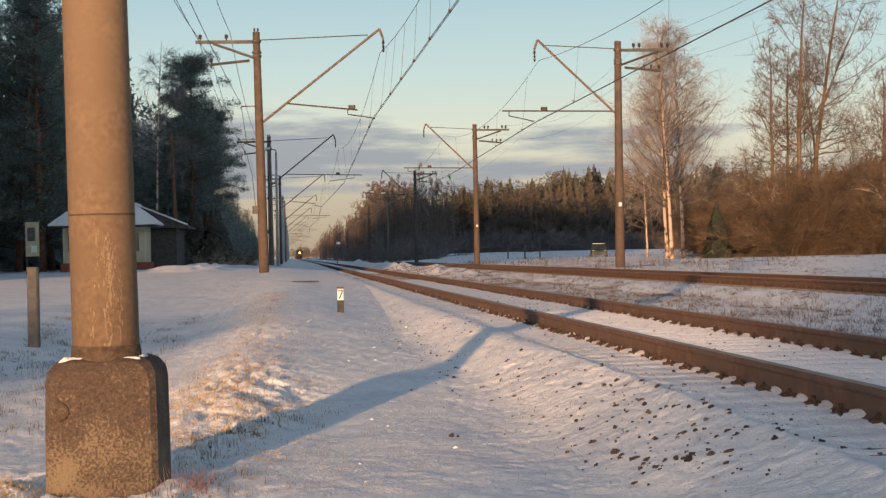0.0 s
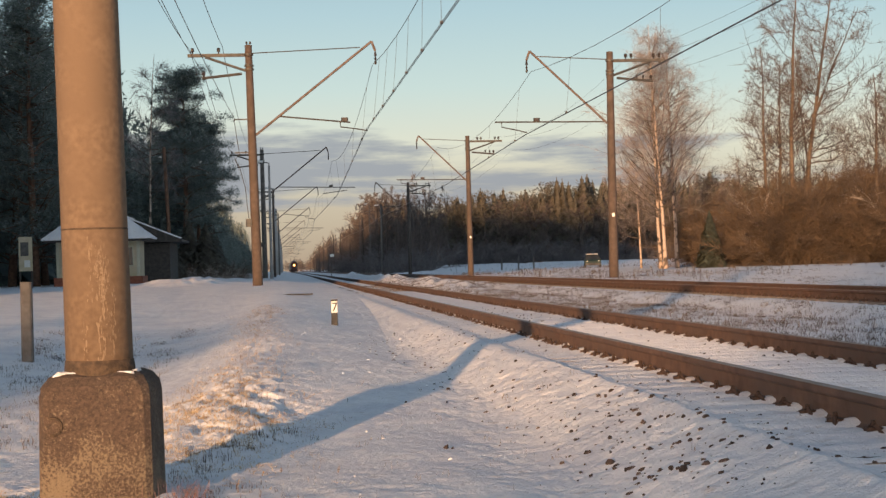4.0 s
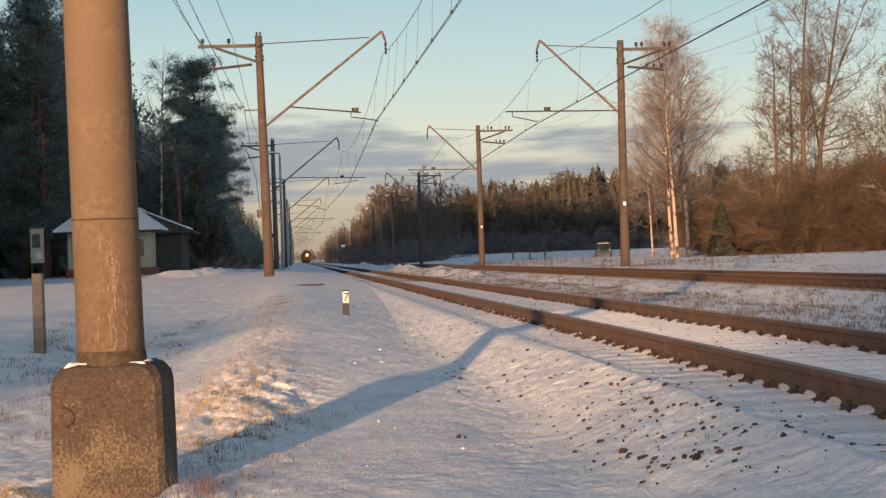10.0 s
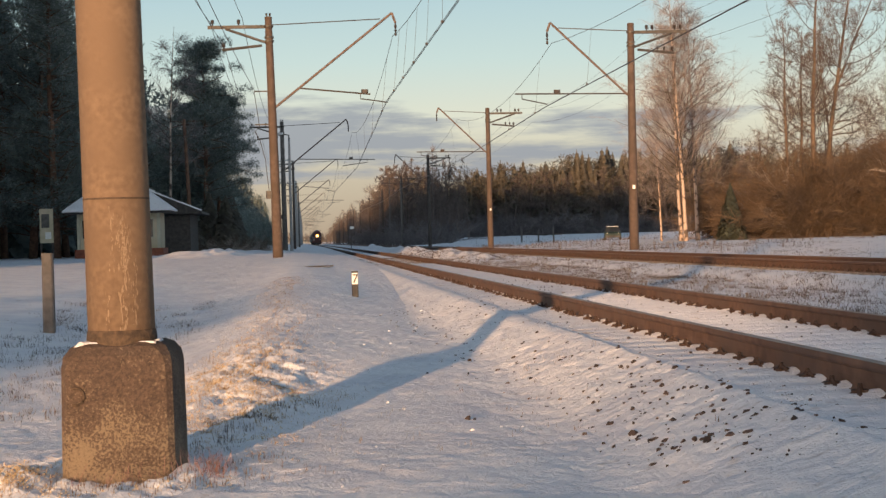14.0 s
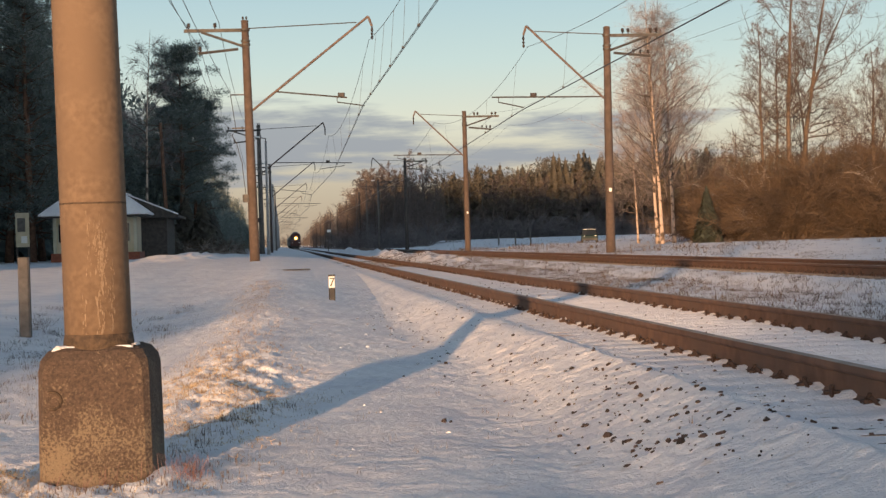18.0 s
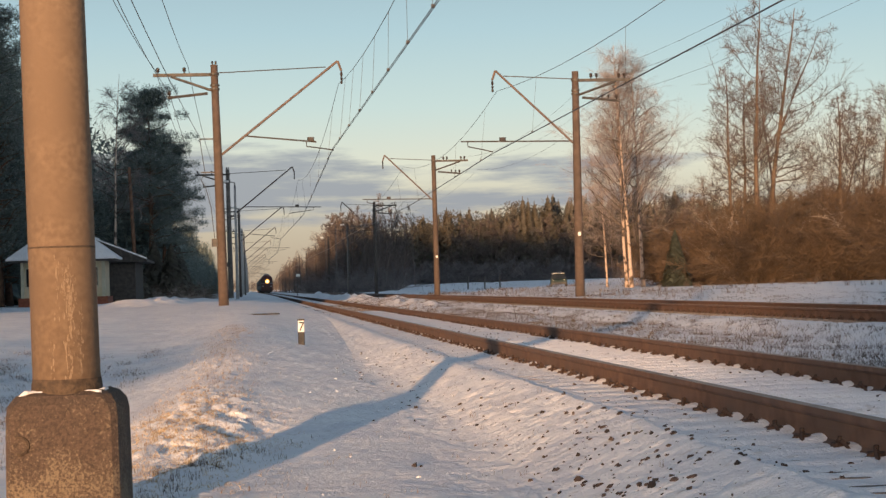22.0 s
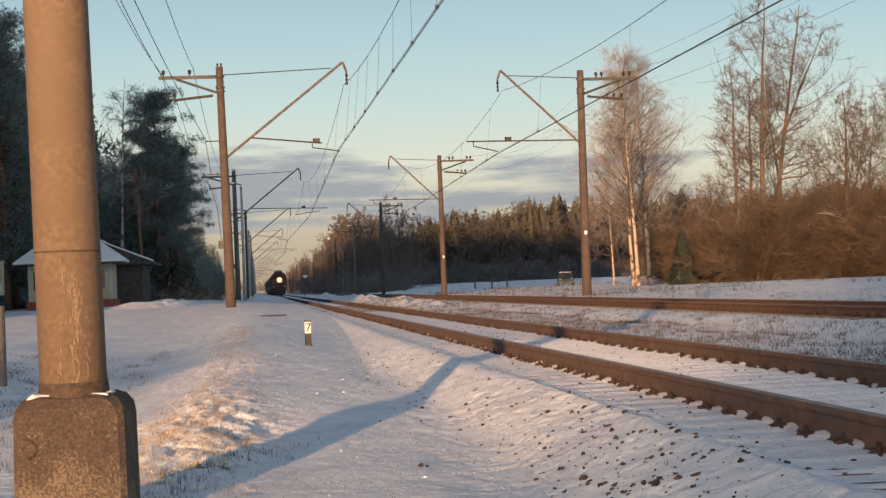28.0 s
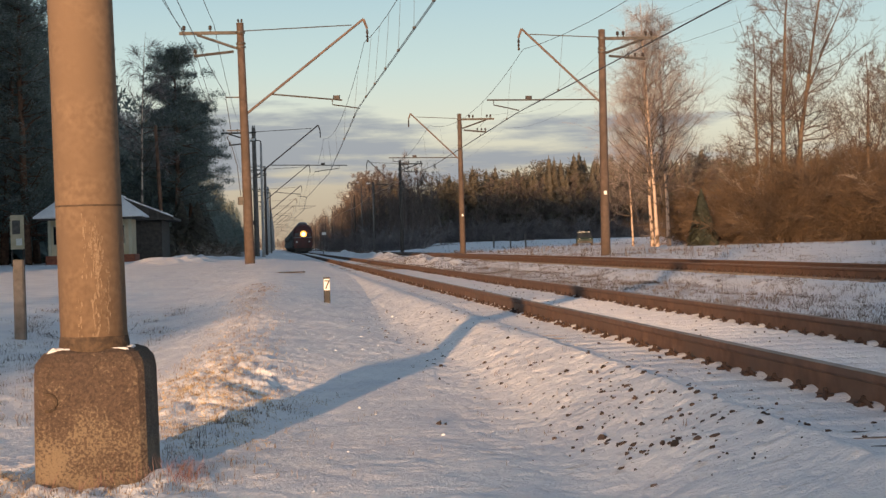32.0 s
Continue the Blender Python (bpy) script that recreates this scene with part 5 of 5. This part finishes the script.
def dry_grass():
    rng = random.Random(5)
    near = [(rng.gauss(-0.45, 0.35), rng.uniform(12, 36)) for _ in range(500)]
    near += [(rng.gauss(-0.55, 0.3), rng.gauss(9.0, 0.4)) for _ in range(110)]
    near += [(rng.gauss(-1.0, 0.35), rng.gauss(8.75, 0.1)) for _ in range(120)]
    near += [(rng.uniform(-0.7, 0.2), rng.uniform(9.2, 12.5)) for _ in range(60)]
    near += [(rng.uniform(-4.5, -1.4), rng.uniform(14, 34)) for _ in range(260)]
    near += [(rng.uniform(-0.8, 2.2), rng.uniform(8, 16)) for _ in range(60)]
    near += [(rng.gauss(-0.5, 0.3), rng.gauss(13.8, 1.5)) for _ in range(450)]
    near += [(rng.gauss(-0.42, 0.2), rng.uniform(14, 38)) for _ in range(500)]
    near = [(x, y) for x, y in near if not (-1.34 < x < -0.66 and 8.8 < y < 9.5)]
    # flattened straw in a sunlit colour, thickest where the bank catches the sun
    gold = [(rng.gauss(-0.48, 0.3), rng.gauss(13.4, 1.7)) for _ in range(1500)] + [(rng.gauss(-0.42, 0.22), rng.uniform(15, 36)) for _ in range(700)] + [(rng.gauss(-1.5, 0.2), rng.gauss(9.2, 0.5)) for _ in range(200)] + [(rng.uniform(-1.3, -0.4), rng.gauss(8.6, 0.12)) for _ in range(150)]
    for _ in range(150):
        x, y = rng.gauss(-0.5, 0.26), rng.gauss(13.2, 1.5)
        gold += [(rng.gauss(x, 0.05), rng.gauss(y, 0.09)) for _ in range(16)]
    for _ in range(50):
        x, y = rng.gauss(-1.55, 0.14), rng.gauss(8.75, 0.25)
        gold += [(rng.gauss(x, 0.03), rng.gauss(y, 0.05)) for _ in range(14)]
    gold = [(x, y) for x, y in gold if not (-1.34 < x < -0.66 and 8.8 < y < 9.5)]
    blades("sunlit_grass", gold, "pale flattened grass on the snowy bank, coloured as if sunlit", 0.006, 0.024, 0.0026, 3.2, SUNLIT_GRASS)
    blades("withered_grass", near, "withered grass blades through thin snow", 0.012, 0.05, 0.0018)
    mid = []
    for _ in range(2300):
        x, y = rng.uniform(5.5, 9.1), 16 + 94 * rng.random() ** 1.2
        r = rng.uniform(0.05, 0.3)
        mid += [(rng.gauss(x, r), rng.gauss(y, r * 2)) for _ in range(rng.randint(1, 11))]
    for _ in range(900):
        x, y = rng.uniform(12.4, 20), rng.uniform(40, 120)
        r = rng.uniform(0.1, 0.5)
        mid += [(rng.gauss(x, r), rng.gauss(y, r * 2)) for _ in range(rng.randint(1, 11))]
    mid = [(x, y) for x, y in mid if x > 5.3 and not 9.2 < x < 12.2]
    blades("dry_grass_between_tracks", mid, "dry brown grass between the tracks", 0.015, 0.085, 0.0028, 1.1, WEED)
    stalks = [(rng.gauss(-0.55, 0.07), rng.gauss(8.83, 0.05)) for _ in range(26)] + [(rng.uniform(-1.25, -0.7), rng.gauss(8.78, 0.02)) for _ in range(14)]
    blades("reddish_stalks", stalks, "reddish dry stalks against the footing block", 0.04, 0.13, 0.0013, 0.9, RED_STALK)
    tufts = [(-0.36, 11.7), (-0.46, 11.45), (-0.22, 11.95), (-0.06, 12.25), (-0.56, 10.25), (-0.5, 10.9), (-0.3, 11.3), (-0.65, 11.2)]
    blades("dark_grass_tufts", [(rng.gauss(x, 0.05), rng.gauss(y, 0.09)) for x, y in tufts for _ in range(8)], "dark upright grass tufts on the snowy path edge", 0.02, 0.075, 0.0019, 0.6, WEED)
    clumps = [(rng.uniform(-4.2, -1.5), rng.uniform(13, 32)) for _ in range(120)]
    blades("dark_grass_clumps", [(rng.gauss(x, 0.12), rng.gauss(y, 0.3)) for x, y in clumps for _ in range(11)], "dark withered tufts in the snowy hollow", 0.02, 0.075, 0.0022, 0.8, WEED)
    tall = [(rng.uniform(6, 9), rng.uniform(22, 90)) for _ in range(14)] + [(rng.gauss(x, 0.4), rng.gauss(y, 1.2)) for x, y in [(rng.uniform(12.8, 26), rng.uniform(60, 170)) for _ in range(90)] for _ in range(8)] + [(rng.uniform(20, 60), rng.uniform(120, 260)) for _ in range(450)]
    blades("dry_weeds", tall, "dry weed stalks standing in snow", 0.08, 0.34, 0.006, 0.5, WEED)


dry_grass()


def pebble(rng, s, c, r):
    """A broken stone."""
    n, a0 = 5, rng.uniform(0, 6.28)
    rings = []
    sx, sy = rng.uniform(0.6, 1.5), rng.uniform(0.6, 1.3)
    for q, z in ((0.7, -0.6), (1.0, 0.0), (0.65, 0.55)):
        rings.append([(c[0] + math.cos(a0 + 6.283 * k / n) * r * q * sx * rng.uniform(0.5, 1.35), c[1] + math.sin(a0 + 6.283 * k / n) * r * q * sy * rng.uniform(0.5, 1.35), c[2] + z * r * rng.uniform(0.6, 1.7)) for k in range(n)])
    s.loft(rings)


def ballast():
    rng = random.Random(8)
    dark = Shape()
    for _ in range(620):
        y = 8 + 18 * rng.random() ** 1.4
        x = (rng.gauss(1.55, 0.28) + 0.3 * max(0.0, min(1.0, (16 - y) / 6))) if rng.random() < 0.75 else rng.uniform(1.9, 2.85)
        pebble(rng, dark, (x, y, gz(x, y) + rng.uniform(-0.008, 0.003)), 0.005 + 0.015 * rng.random() ** 2.5)
    for _ in range(170):
        y, x = rng.uniform(6.8, 11), rng.gauss(2.08, 0.24)
        pebble(rng, dark, (x, y, gz(x, y) + rng.uniform(-0.008, 0.004)), 0.004 + 0.014 * rng.random() ** 2.0)
    for _ in range(420):
        y, x = 7 + 25 * rng.random(), 3.7 - rng.uniform(0.9, 1.4)
        pebble(rng, dark, (x, y, gz(x, y) - 0.003), rng.uniform(0.003, 0.008))
    for _ in range(650):
        y = rng.uniform(9, 34)
        x = rng.uniform(3.0, 4.45)
        pebble(rng, dark, (x, y, gz(x, y) - 0.004), rng.uniform(0.005, 0.016))
    for _ in range(16):
        y, x = rng.uniform(7.5, 13), rng.gauss(2.0, 0.25)
        pebble(rng, dark, (x, y, gz(x, y)), rng.uniform(0.014, 0.024))
    # single larger stones
    for x, y, r in ((0.99, 10.69, 0.035), (1.03, 10.66, 0.018), (2.09, 9.98, 0.022), (1.86, 7.9, 0.028), (1.9, 8.0, 0.02), (1.75, 8.6, 0.022), (1.72, 9.0, 0.026), (1.7, 9.6, 0.022)):
        pebble(rng, dark, (x, y, gz(x, y)), r)
    clods = Shape()
    for n in range(14):
        x, y = 1.05 + 0.03 * n + rng.gauss(0, 0.03), 10.3 + rng.gauss(0, 0.05)
        pebble(rng, clods, (x, y, gz(x, y) - 0.006), rng.uniform(0.008, 0.015))
    for _ in range(70):
        x, y = rng.uniform(0.0, 1.7), 8 + 18 * rng.random()
        pebble(rng, clods, (x, y, gz(x, y) - 0.002), 0.004 + 0.012 * rng.random() ** 2)
    tagged(part("snow_clods", clods, SNOW), "small clods of snow kicked up on the path", "snow clods", kind="stuff")
    tagged(part("ballast_stones", dark, STONE), "dark ballast stones poking through snow", "stones", kind="stuff")


ballast()

# ---- the little station building ----
def hut():
    t = thing("station_building", pose(-9.94, 92, gz(-9.94, 92)), "small cream station building with snowy hipped roof and red plinth", "building")
    part("plinth", Shape().box((0, 1.5, 0.1), (4.7, 3.3, 0.75), bevel=0.05), RED_BRICK, t)
    part("wall", Shape().box((0, 1.5, 1.45), (4.4, 3.0, 2.0), bevel=0.1), CREAM, t)
    part("eaves", Shape().box((0, 1.4, 2.42), (5.6, 3.9, 0.1)), DARK_WOOD, t)
    edge = [(-2.89, -0.65), (2.89, -0.65), (2.89, 3.45), (-2.89, 3.45)]
    roof = Shape().loft([[(x, y, 2.475) for x, y in edge], [(x, y, 2.56) for x, y in edge], [(-0.2, 1.3, 4.6), (0.2, 1.3, 4.6), (0.2, 1.5, 4.6), (-0.2, 1.5, 4.6)]])
    part("roof", roof, SNOW, t, "snow-covered hipped roof")
    part("roof_finial", Shape().lathe([(0.06, 4.5), (0.05, 4.8), (0.02, 4.95)], (0, 1.4, 0), 8), DARK_STEEL, t)
    for x in (-2.12, -1.3, 1.1, 2.12):
        part("pilaster", Shape().box((x, -0.04, 1.45), (0.16, 0.09, 1.95)), TRIM_PAINT, t)
    for x in (-1.7, 1.62):
        w = part("window", Shape().box((x, -0.03, 1.55), (0.5, 0.06, 1.1)), TRIM_PAINT, t)
        part("pane", Shape().box((x, -0.07, 1.55), (0.4, 0.03, 0.96)), GLASS_DARK, w)


def barn():
    t = thing("shed", pose(-9.4, 99, gz(-9.4, 99)), "dark wooden shed with snow along its roof edge", "shed")
    part("wall", Shape().box((0, 3.5, 1.1), (5.6, 7, 2.5)), DARK_WOOD, t)
    part("roof", Shape().loft([[(-3.5, y, 2.38), (3.5, y, 2.38), (3.5, y, 2.5), (0.0, y, 3.95), (-3.5, y, 2.5)] for y in (-0.5, 7.5)]), DARK_WOOD, t)
    part("ridge_snow", Shape().box((0, 3.5, 3.97), (0.35, 8, 0.1), bevel=0.08), SNOW, t, "strip of snow on the ridge")
    for side in (-1, 1):
        part("verge_snow", Shape().tube([(side * 3.5, -0.5, 2.56), (0, -0.5, 4.0)], 0.05, 6), SNOW, t, "snow along the gable edge")


def notice_board():
    t = thing("notice_board", pose(-13.15, 88, gz(-13.15, 88) + 0.25), "faded notice board on two posts before the trees", "notice board")
    for x in (-0.3, 0.3):
        part("post", Shape().box((x, 0.05, 0.65), (0.08, 0.08, 2.9)), DARK_WOOD, t)
    p = part("panel", Shape().box((0, 0, 1.5), (0.68, 0.06, 1.75)), CREAM, t, "yellowed panel")
    part("faded_sheet", Shape().box((-0.05, -0.035, 1.75), (0.4, 0.01, 0.7)), POST_GREY, p)
    part("torn_sheet", Shape().box((0.08, -0.035, 1.0), (0.3, 0.01, 0.35)), WHITE_PAINT, p)


hut()
barn()
notice_board()


# ---- lamp posts and signs along the line ----
def lamp_post(x, y, h, material, group="lamp posts along the line"):
    t = thing("lamp_post", pose(x, y, gz(x, y)), "slim concrete lamp post beside the track", "lamp post", group)
    part("shaft", Shape().tube([(0, 0, -0.4), (0, 0, h)], [0.12, 0.07], 10), material, t, smooth=True)
    a = part("arm", Shape().tube([(0, 0, h - 0.1), (0, -0.2, h + 0.15), (-0.5, -0.6, h + 0.25)], 0.035, 6), DARK_STEEL, t)
    part("lamp_head", Shape().box((-0.62, -0.7, h + 0.24), (0.5, 0.22, 0.13), bevel=0.04), WHITE_PAINT, a, "pale lamp head")


lamp_post(-0.9, 114, 7.6, POLE_PALE)
lamp_post(-0.9, 150, 7.6, POLE_FAR)
lamp_post(-0.7, 212, 7.6, POLE_DARK)
for n, (x, y) in enumerate(((13.2, 262), (13.4, 302), (12.9, 226))):
    lamp_post(x, y, (10.5, 9.5, 9.0)[n], POLE_DARK, "tall posts beyond the tracks")


def line_sign():
    x, y = 7.1, 262
    t = thing("track_sign", pose(x, y, gz(x, y)), "small white sign plate on a slim post between the tracks", "sign")
    part("post", Shape().tube([(0, 0, -0.5), (0, 0, 3.4)], 0.05, 8), DARK_STEEL, t)
    part("plate", Shape().box((0.15, -0.06, 3.15), (0.6, 0.03, 0.4)), WHITE_PAINT, t)


line_sign()


def fence_posts():
    for n, (x, y, lean) in enumerate(((24.6, 178, 2), (26.4, 179, -2), (23.2, 181, 1))):
        t = thing("fence_post", pose(x, y, gz(x, y), 0, lean), "pale wooden fence post in the snowy meadow", "fence post", "old fence")
        part("shaft", Shape().box((0, 0, 0.5), (0.16, 0.16, 1.8), bevel=0.03), POST_GREY, t)
        if n < 2:
            part("rail", Shape().tube([(-0.9, 0, 0.8), (0.9, 0, 0.75)], 0.06, 6), DARK_WOOD, t)


fence_posts()


def flat_board():
    x, y = 0.35, 50
    t = thing("plank_crossing", pose(x, y, gz(x, y) + 0.02, 0, 0, 5), "dark board lying in the snow beside the track", "board")
    for i in range(3):
        part("plank", Shape().box((0, i * 0.3 - 0.3, 0), (0.75 + 0.1 * i, 0.26, 0.03)), TRAIN_DARK, t)


flat_board()


# ---- parked car ----
def car():
    t = thing("car", pose(32.0, 175, gz(32, 175) - 0.05, 0, 0, -9), "dark green parked car with snow on its roof", "car")
    sec = lambda y, w, z0, z1: [(-w, y, z0), (w, y, z0), (w, y, z1), (-w, y, z1)]
    part("body", Shape().loft([sec(-2.1, 0.78, 0.35, 0.75), sec(-1.9, 0.84, 0.3, 0.92), sec(1.9, 0.84, 0.3, 0.95), sec(2.1, 0.8, 0.35, 0.85)]), CAR_GREEN, t)
    part("cabin", Shape().loft([sec(-1.0, 0.76, 0.93, 0.95), sec(-0.35, 0.62, 0.93, 1.42), sec(1.2, 0.62, 0.93, 1.42), sec(1.85, 0.74, 0.93, 0.97)]), FROSTED_PANE, t, "frosted dark windows")
    part("roof", Shape().box((0, 0.45, 1.46), (1.25, 1.6, 0.09), bevel=0.2), SNOW, t, "snow-covered roof")
    part("bumper", Shape().box((0, -2.1, 0.42), (1.6, 0.16, 0.2), bevel=0.05), DARK_STEEL, t, "dark bumper")
    part("windscreen_frame", Shape().box((0, -0.42, 1.42), (1.26, 0.1, 0.07)), CAR_GREEN, t)
    # headlights glow faintly to imitate sun glinting on their glass
    for x in (-0.58, 0.58):
        part("headlight", Shape().lathe([(0.11, 0), (0.11, 0.05), (0.08, 0.07)], (0, 0, 0), 10), LAMP_GLINT, t, at=pose(x, -2.02, 0.7, 90))
    for x in (-0.76, 0.76):
        for y in (-1.3, 1.3):
            part("wheel", Shape().lathe([(0.2, 0), (0.31, 0.02), (0.31, 0.18), (0.2, 0.2)], (0, 0, 0), 14), RUBBER, t, at=pose(x - 0.1, y, 0.31, 0, 90))


car()


# ---- the train ----
def body_ring(y, w, z0, z1, crown, inset=0.0):
    """A rounded cross-section of a railway vehicle."""
    w -= inset
    return [(-w, y, z0), (w, y, z0), (w, y, z1 - crown), (w * 0.93, y, z1 - crown * 0.55), (w * 0.7, y, z1 - crown * 0.2), (w * 0.3, y, z1), (-w * 0.3, y, z1), (-w * 0.7, y, z1 - crown * 0.2), (-w * 0.93, y, z1 - crown * 0.55), (-w, y, z1 - crown)]


def wheelset(parent, y):
    w = part("wheelset", Shape().tube([(-0.9, y, 0.5), (0.9, y, 0.5)], 0.09, 8), TRAIN_DARK, parent)
    for x in (-0.8, 0.8):
        part("wheel", Shape().tube([(x - 0.07, y, 0.5), (x + 0.07, y, 0.5)], 0.5, 18), TRAIN_DARK, w)


def make_locomotive():
    t = thing("locomotive", pose(TRACK_1, 800, 0), "red locomotive with lit headlamp coming down the line", "locomotive")
    part("lower_body", Shape().loft([body_ring(0.25, 1.4, 1.15, 2.45, 0.05), body_ring(0.0 + 0.6, 1.52, 1.1, 2.45, 0.02), body_ring(20.5, 1.52, 1.1, 2.45, 0.02)]), TRAIN_RED, t, "dull red lower body")
    part("upper_body", Shape().loft([body_ring(0.75, 1.34, 2.455, 3.7, 0.6), body_ring(1.1, 1.5, 2.455, 4.35, 1.15), body_ring(1.9, 1.54, 2.455, 4.65, 1.25), body_ring(20.4, 1.54, 2.455, 4.65, 1.25)]), TRAIN_RED, t, "dark red cab and body")
    part("roof_hood", Shape().loft([body_ring(2.2, 0.7, 4.3, 4.85, 0.3), body_ring(3.0, 0.8, 4.3, 5.0, 0.35), body_ring(19.5, 0.8, 4.3, 5.0, 0.35)]), TRAIN_GREY, t, "grey roof equipment")
    part("grey_stripe", Shape().box((0, 0.45, 2.46), (2.95, 0.5, 0.16)), TRAIN_GREY, t)
    for x in (-0.66, 0.66):
        s = Shape().add([(x - 0.58, 0.62, 2.75), (x + 0.58, 0.62, 2.75), (x + 0.55, 0.9, 3.6), (x - 0.55, 0.9, 3.6), (x - 0.58, 0.85, 2.75), (x + 0.58, 0.85, 2.75), (x + 0.55, 1.13, 3.6), (x - 0.55, 1.13, 3.6)],
                        [(0, 1, 2, 3), (4, 7, 6, 5), (0, 4, 5, 1), (1, 5, 6, 2), (2, 6, 7, 3), (3, 7, 4, 0)])
        part("windscreen", s, GLASS_DARK, t)
        b = part("buffer_lamp", Shape().box((x * 1.55, 0.22, 1.75), (0.3, 0.12, 0.26), bevel=0.05), TRAIN_GREY, t)
        part("lamp_glass", Shape().box((x * 1.55, 0.15, 1.75), (0.2, 0.03, 0.16)), WHITE_PAINT, b)
        part("buffer", Shape().tube([(x * 1.33, 0.3, 1.05), (x * 1.33, -0.35, 1.05)], [0.09, 0.16], 10), TRAIN_DARK, t)
    h = part("headlamp_housing", Shape().box((0.1, 0.75, 3.0), (0.95, 0.5, 0.95), bevel=0.1), TRAIN_GREY, t)
    # this ring glows to give the lamp its halo
    part("halo_ring", Shape().lathe([(0.56, 0.02), (0.54, 0.05), (0.3, 0.0)], (0, 0, 0), 20), HALO_GLOW, h, "glowing orange ring for the headlamp's halo", at=pose(0.1, 0.5, 3.0, 90))
    part("headlamp", Shape().tube([(0.1, 0.47, 3.0), (0.1, 0.4, 3.0)], 0.3, 16), HEADLAMP, h, "glowing warm headlamp")
    part("buffer_beam", Shape().box((0, 0.3, 1.0), (2.9, 0.3, 0.5)), TRAIN_RED, t)
    part("rail_guard", Shape().box((0, 0.5, 0.45), (2.6, 0.2, 0.6), bevel=0.04), TRAIN_DARK, t)
    part("underframe", Shape().box((0, 10.3, 0.85), (2.5, 19, 0.5)), TRAIN_DARK, t)
    for y in (2.2, 4.2, 6.2, 14.4, 16.4, 18.4):
        wheelset(t, y)
    return t


def make_coach():
    t = thing("railway_coach", pose(TRACK_1, 830, 0), "dark railway coach behind the locomotive", "railway coach", "coaches of the train")
    part("body", Shape().loft([body_ring(0, 1.54, 0.95, 4.35, 0.75), body_ring(23.8, 1.54, 0.95, 4.35, 0.75)]), COACH, t)
    for i in range(9):
        for x in (-1.545, 1.545):
            part("window", Shape().box((x, 3 + i * 2.2, 2.6), (0.03, 1.1, 0.9)), BLACK_PAINT, t)
    part("underframe", Shape().box((0, 11.9, 0.75), (2.4, 20, 0.4)), TRAIN_DARK, t)
    for y in (2.6, 5.0, 18.8, 21.2):
        wheelset(t, y)
    return t


LOCO = make_locomotive()
COACHES = [make_coach()]
for n in range(9):
    COACHES.append(copy_thing(COACHES[0], pose(TRACK_1, 830 + 24.5 * (n + 1), 0)))


def motions():
    """The train rolls towards the viewer at a steady pace."""
    start, pace = 800.0, 16.35
    for ob, behind in [(LOCO, 0.0)] + [(c, 21.4 + 24.5 * i) for i, c in enumerate(COACHES)]:
        rows = []
        for t in range(0, 33, 4):
            y = start - pace * t + behind
            rows.append((float(t), pose(TRACK_1 + float(veer(y)), y, RAIL_1_Z, 0, 0, -math.degrees(float(veer(y + 20) - veer(y)) / 20))))
        walk(ob, rows)


motions()
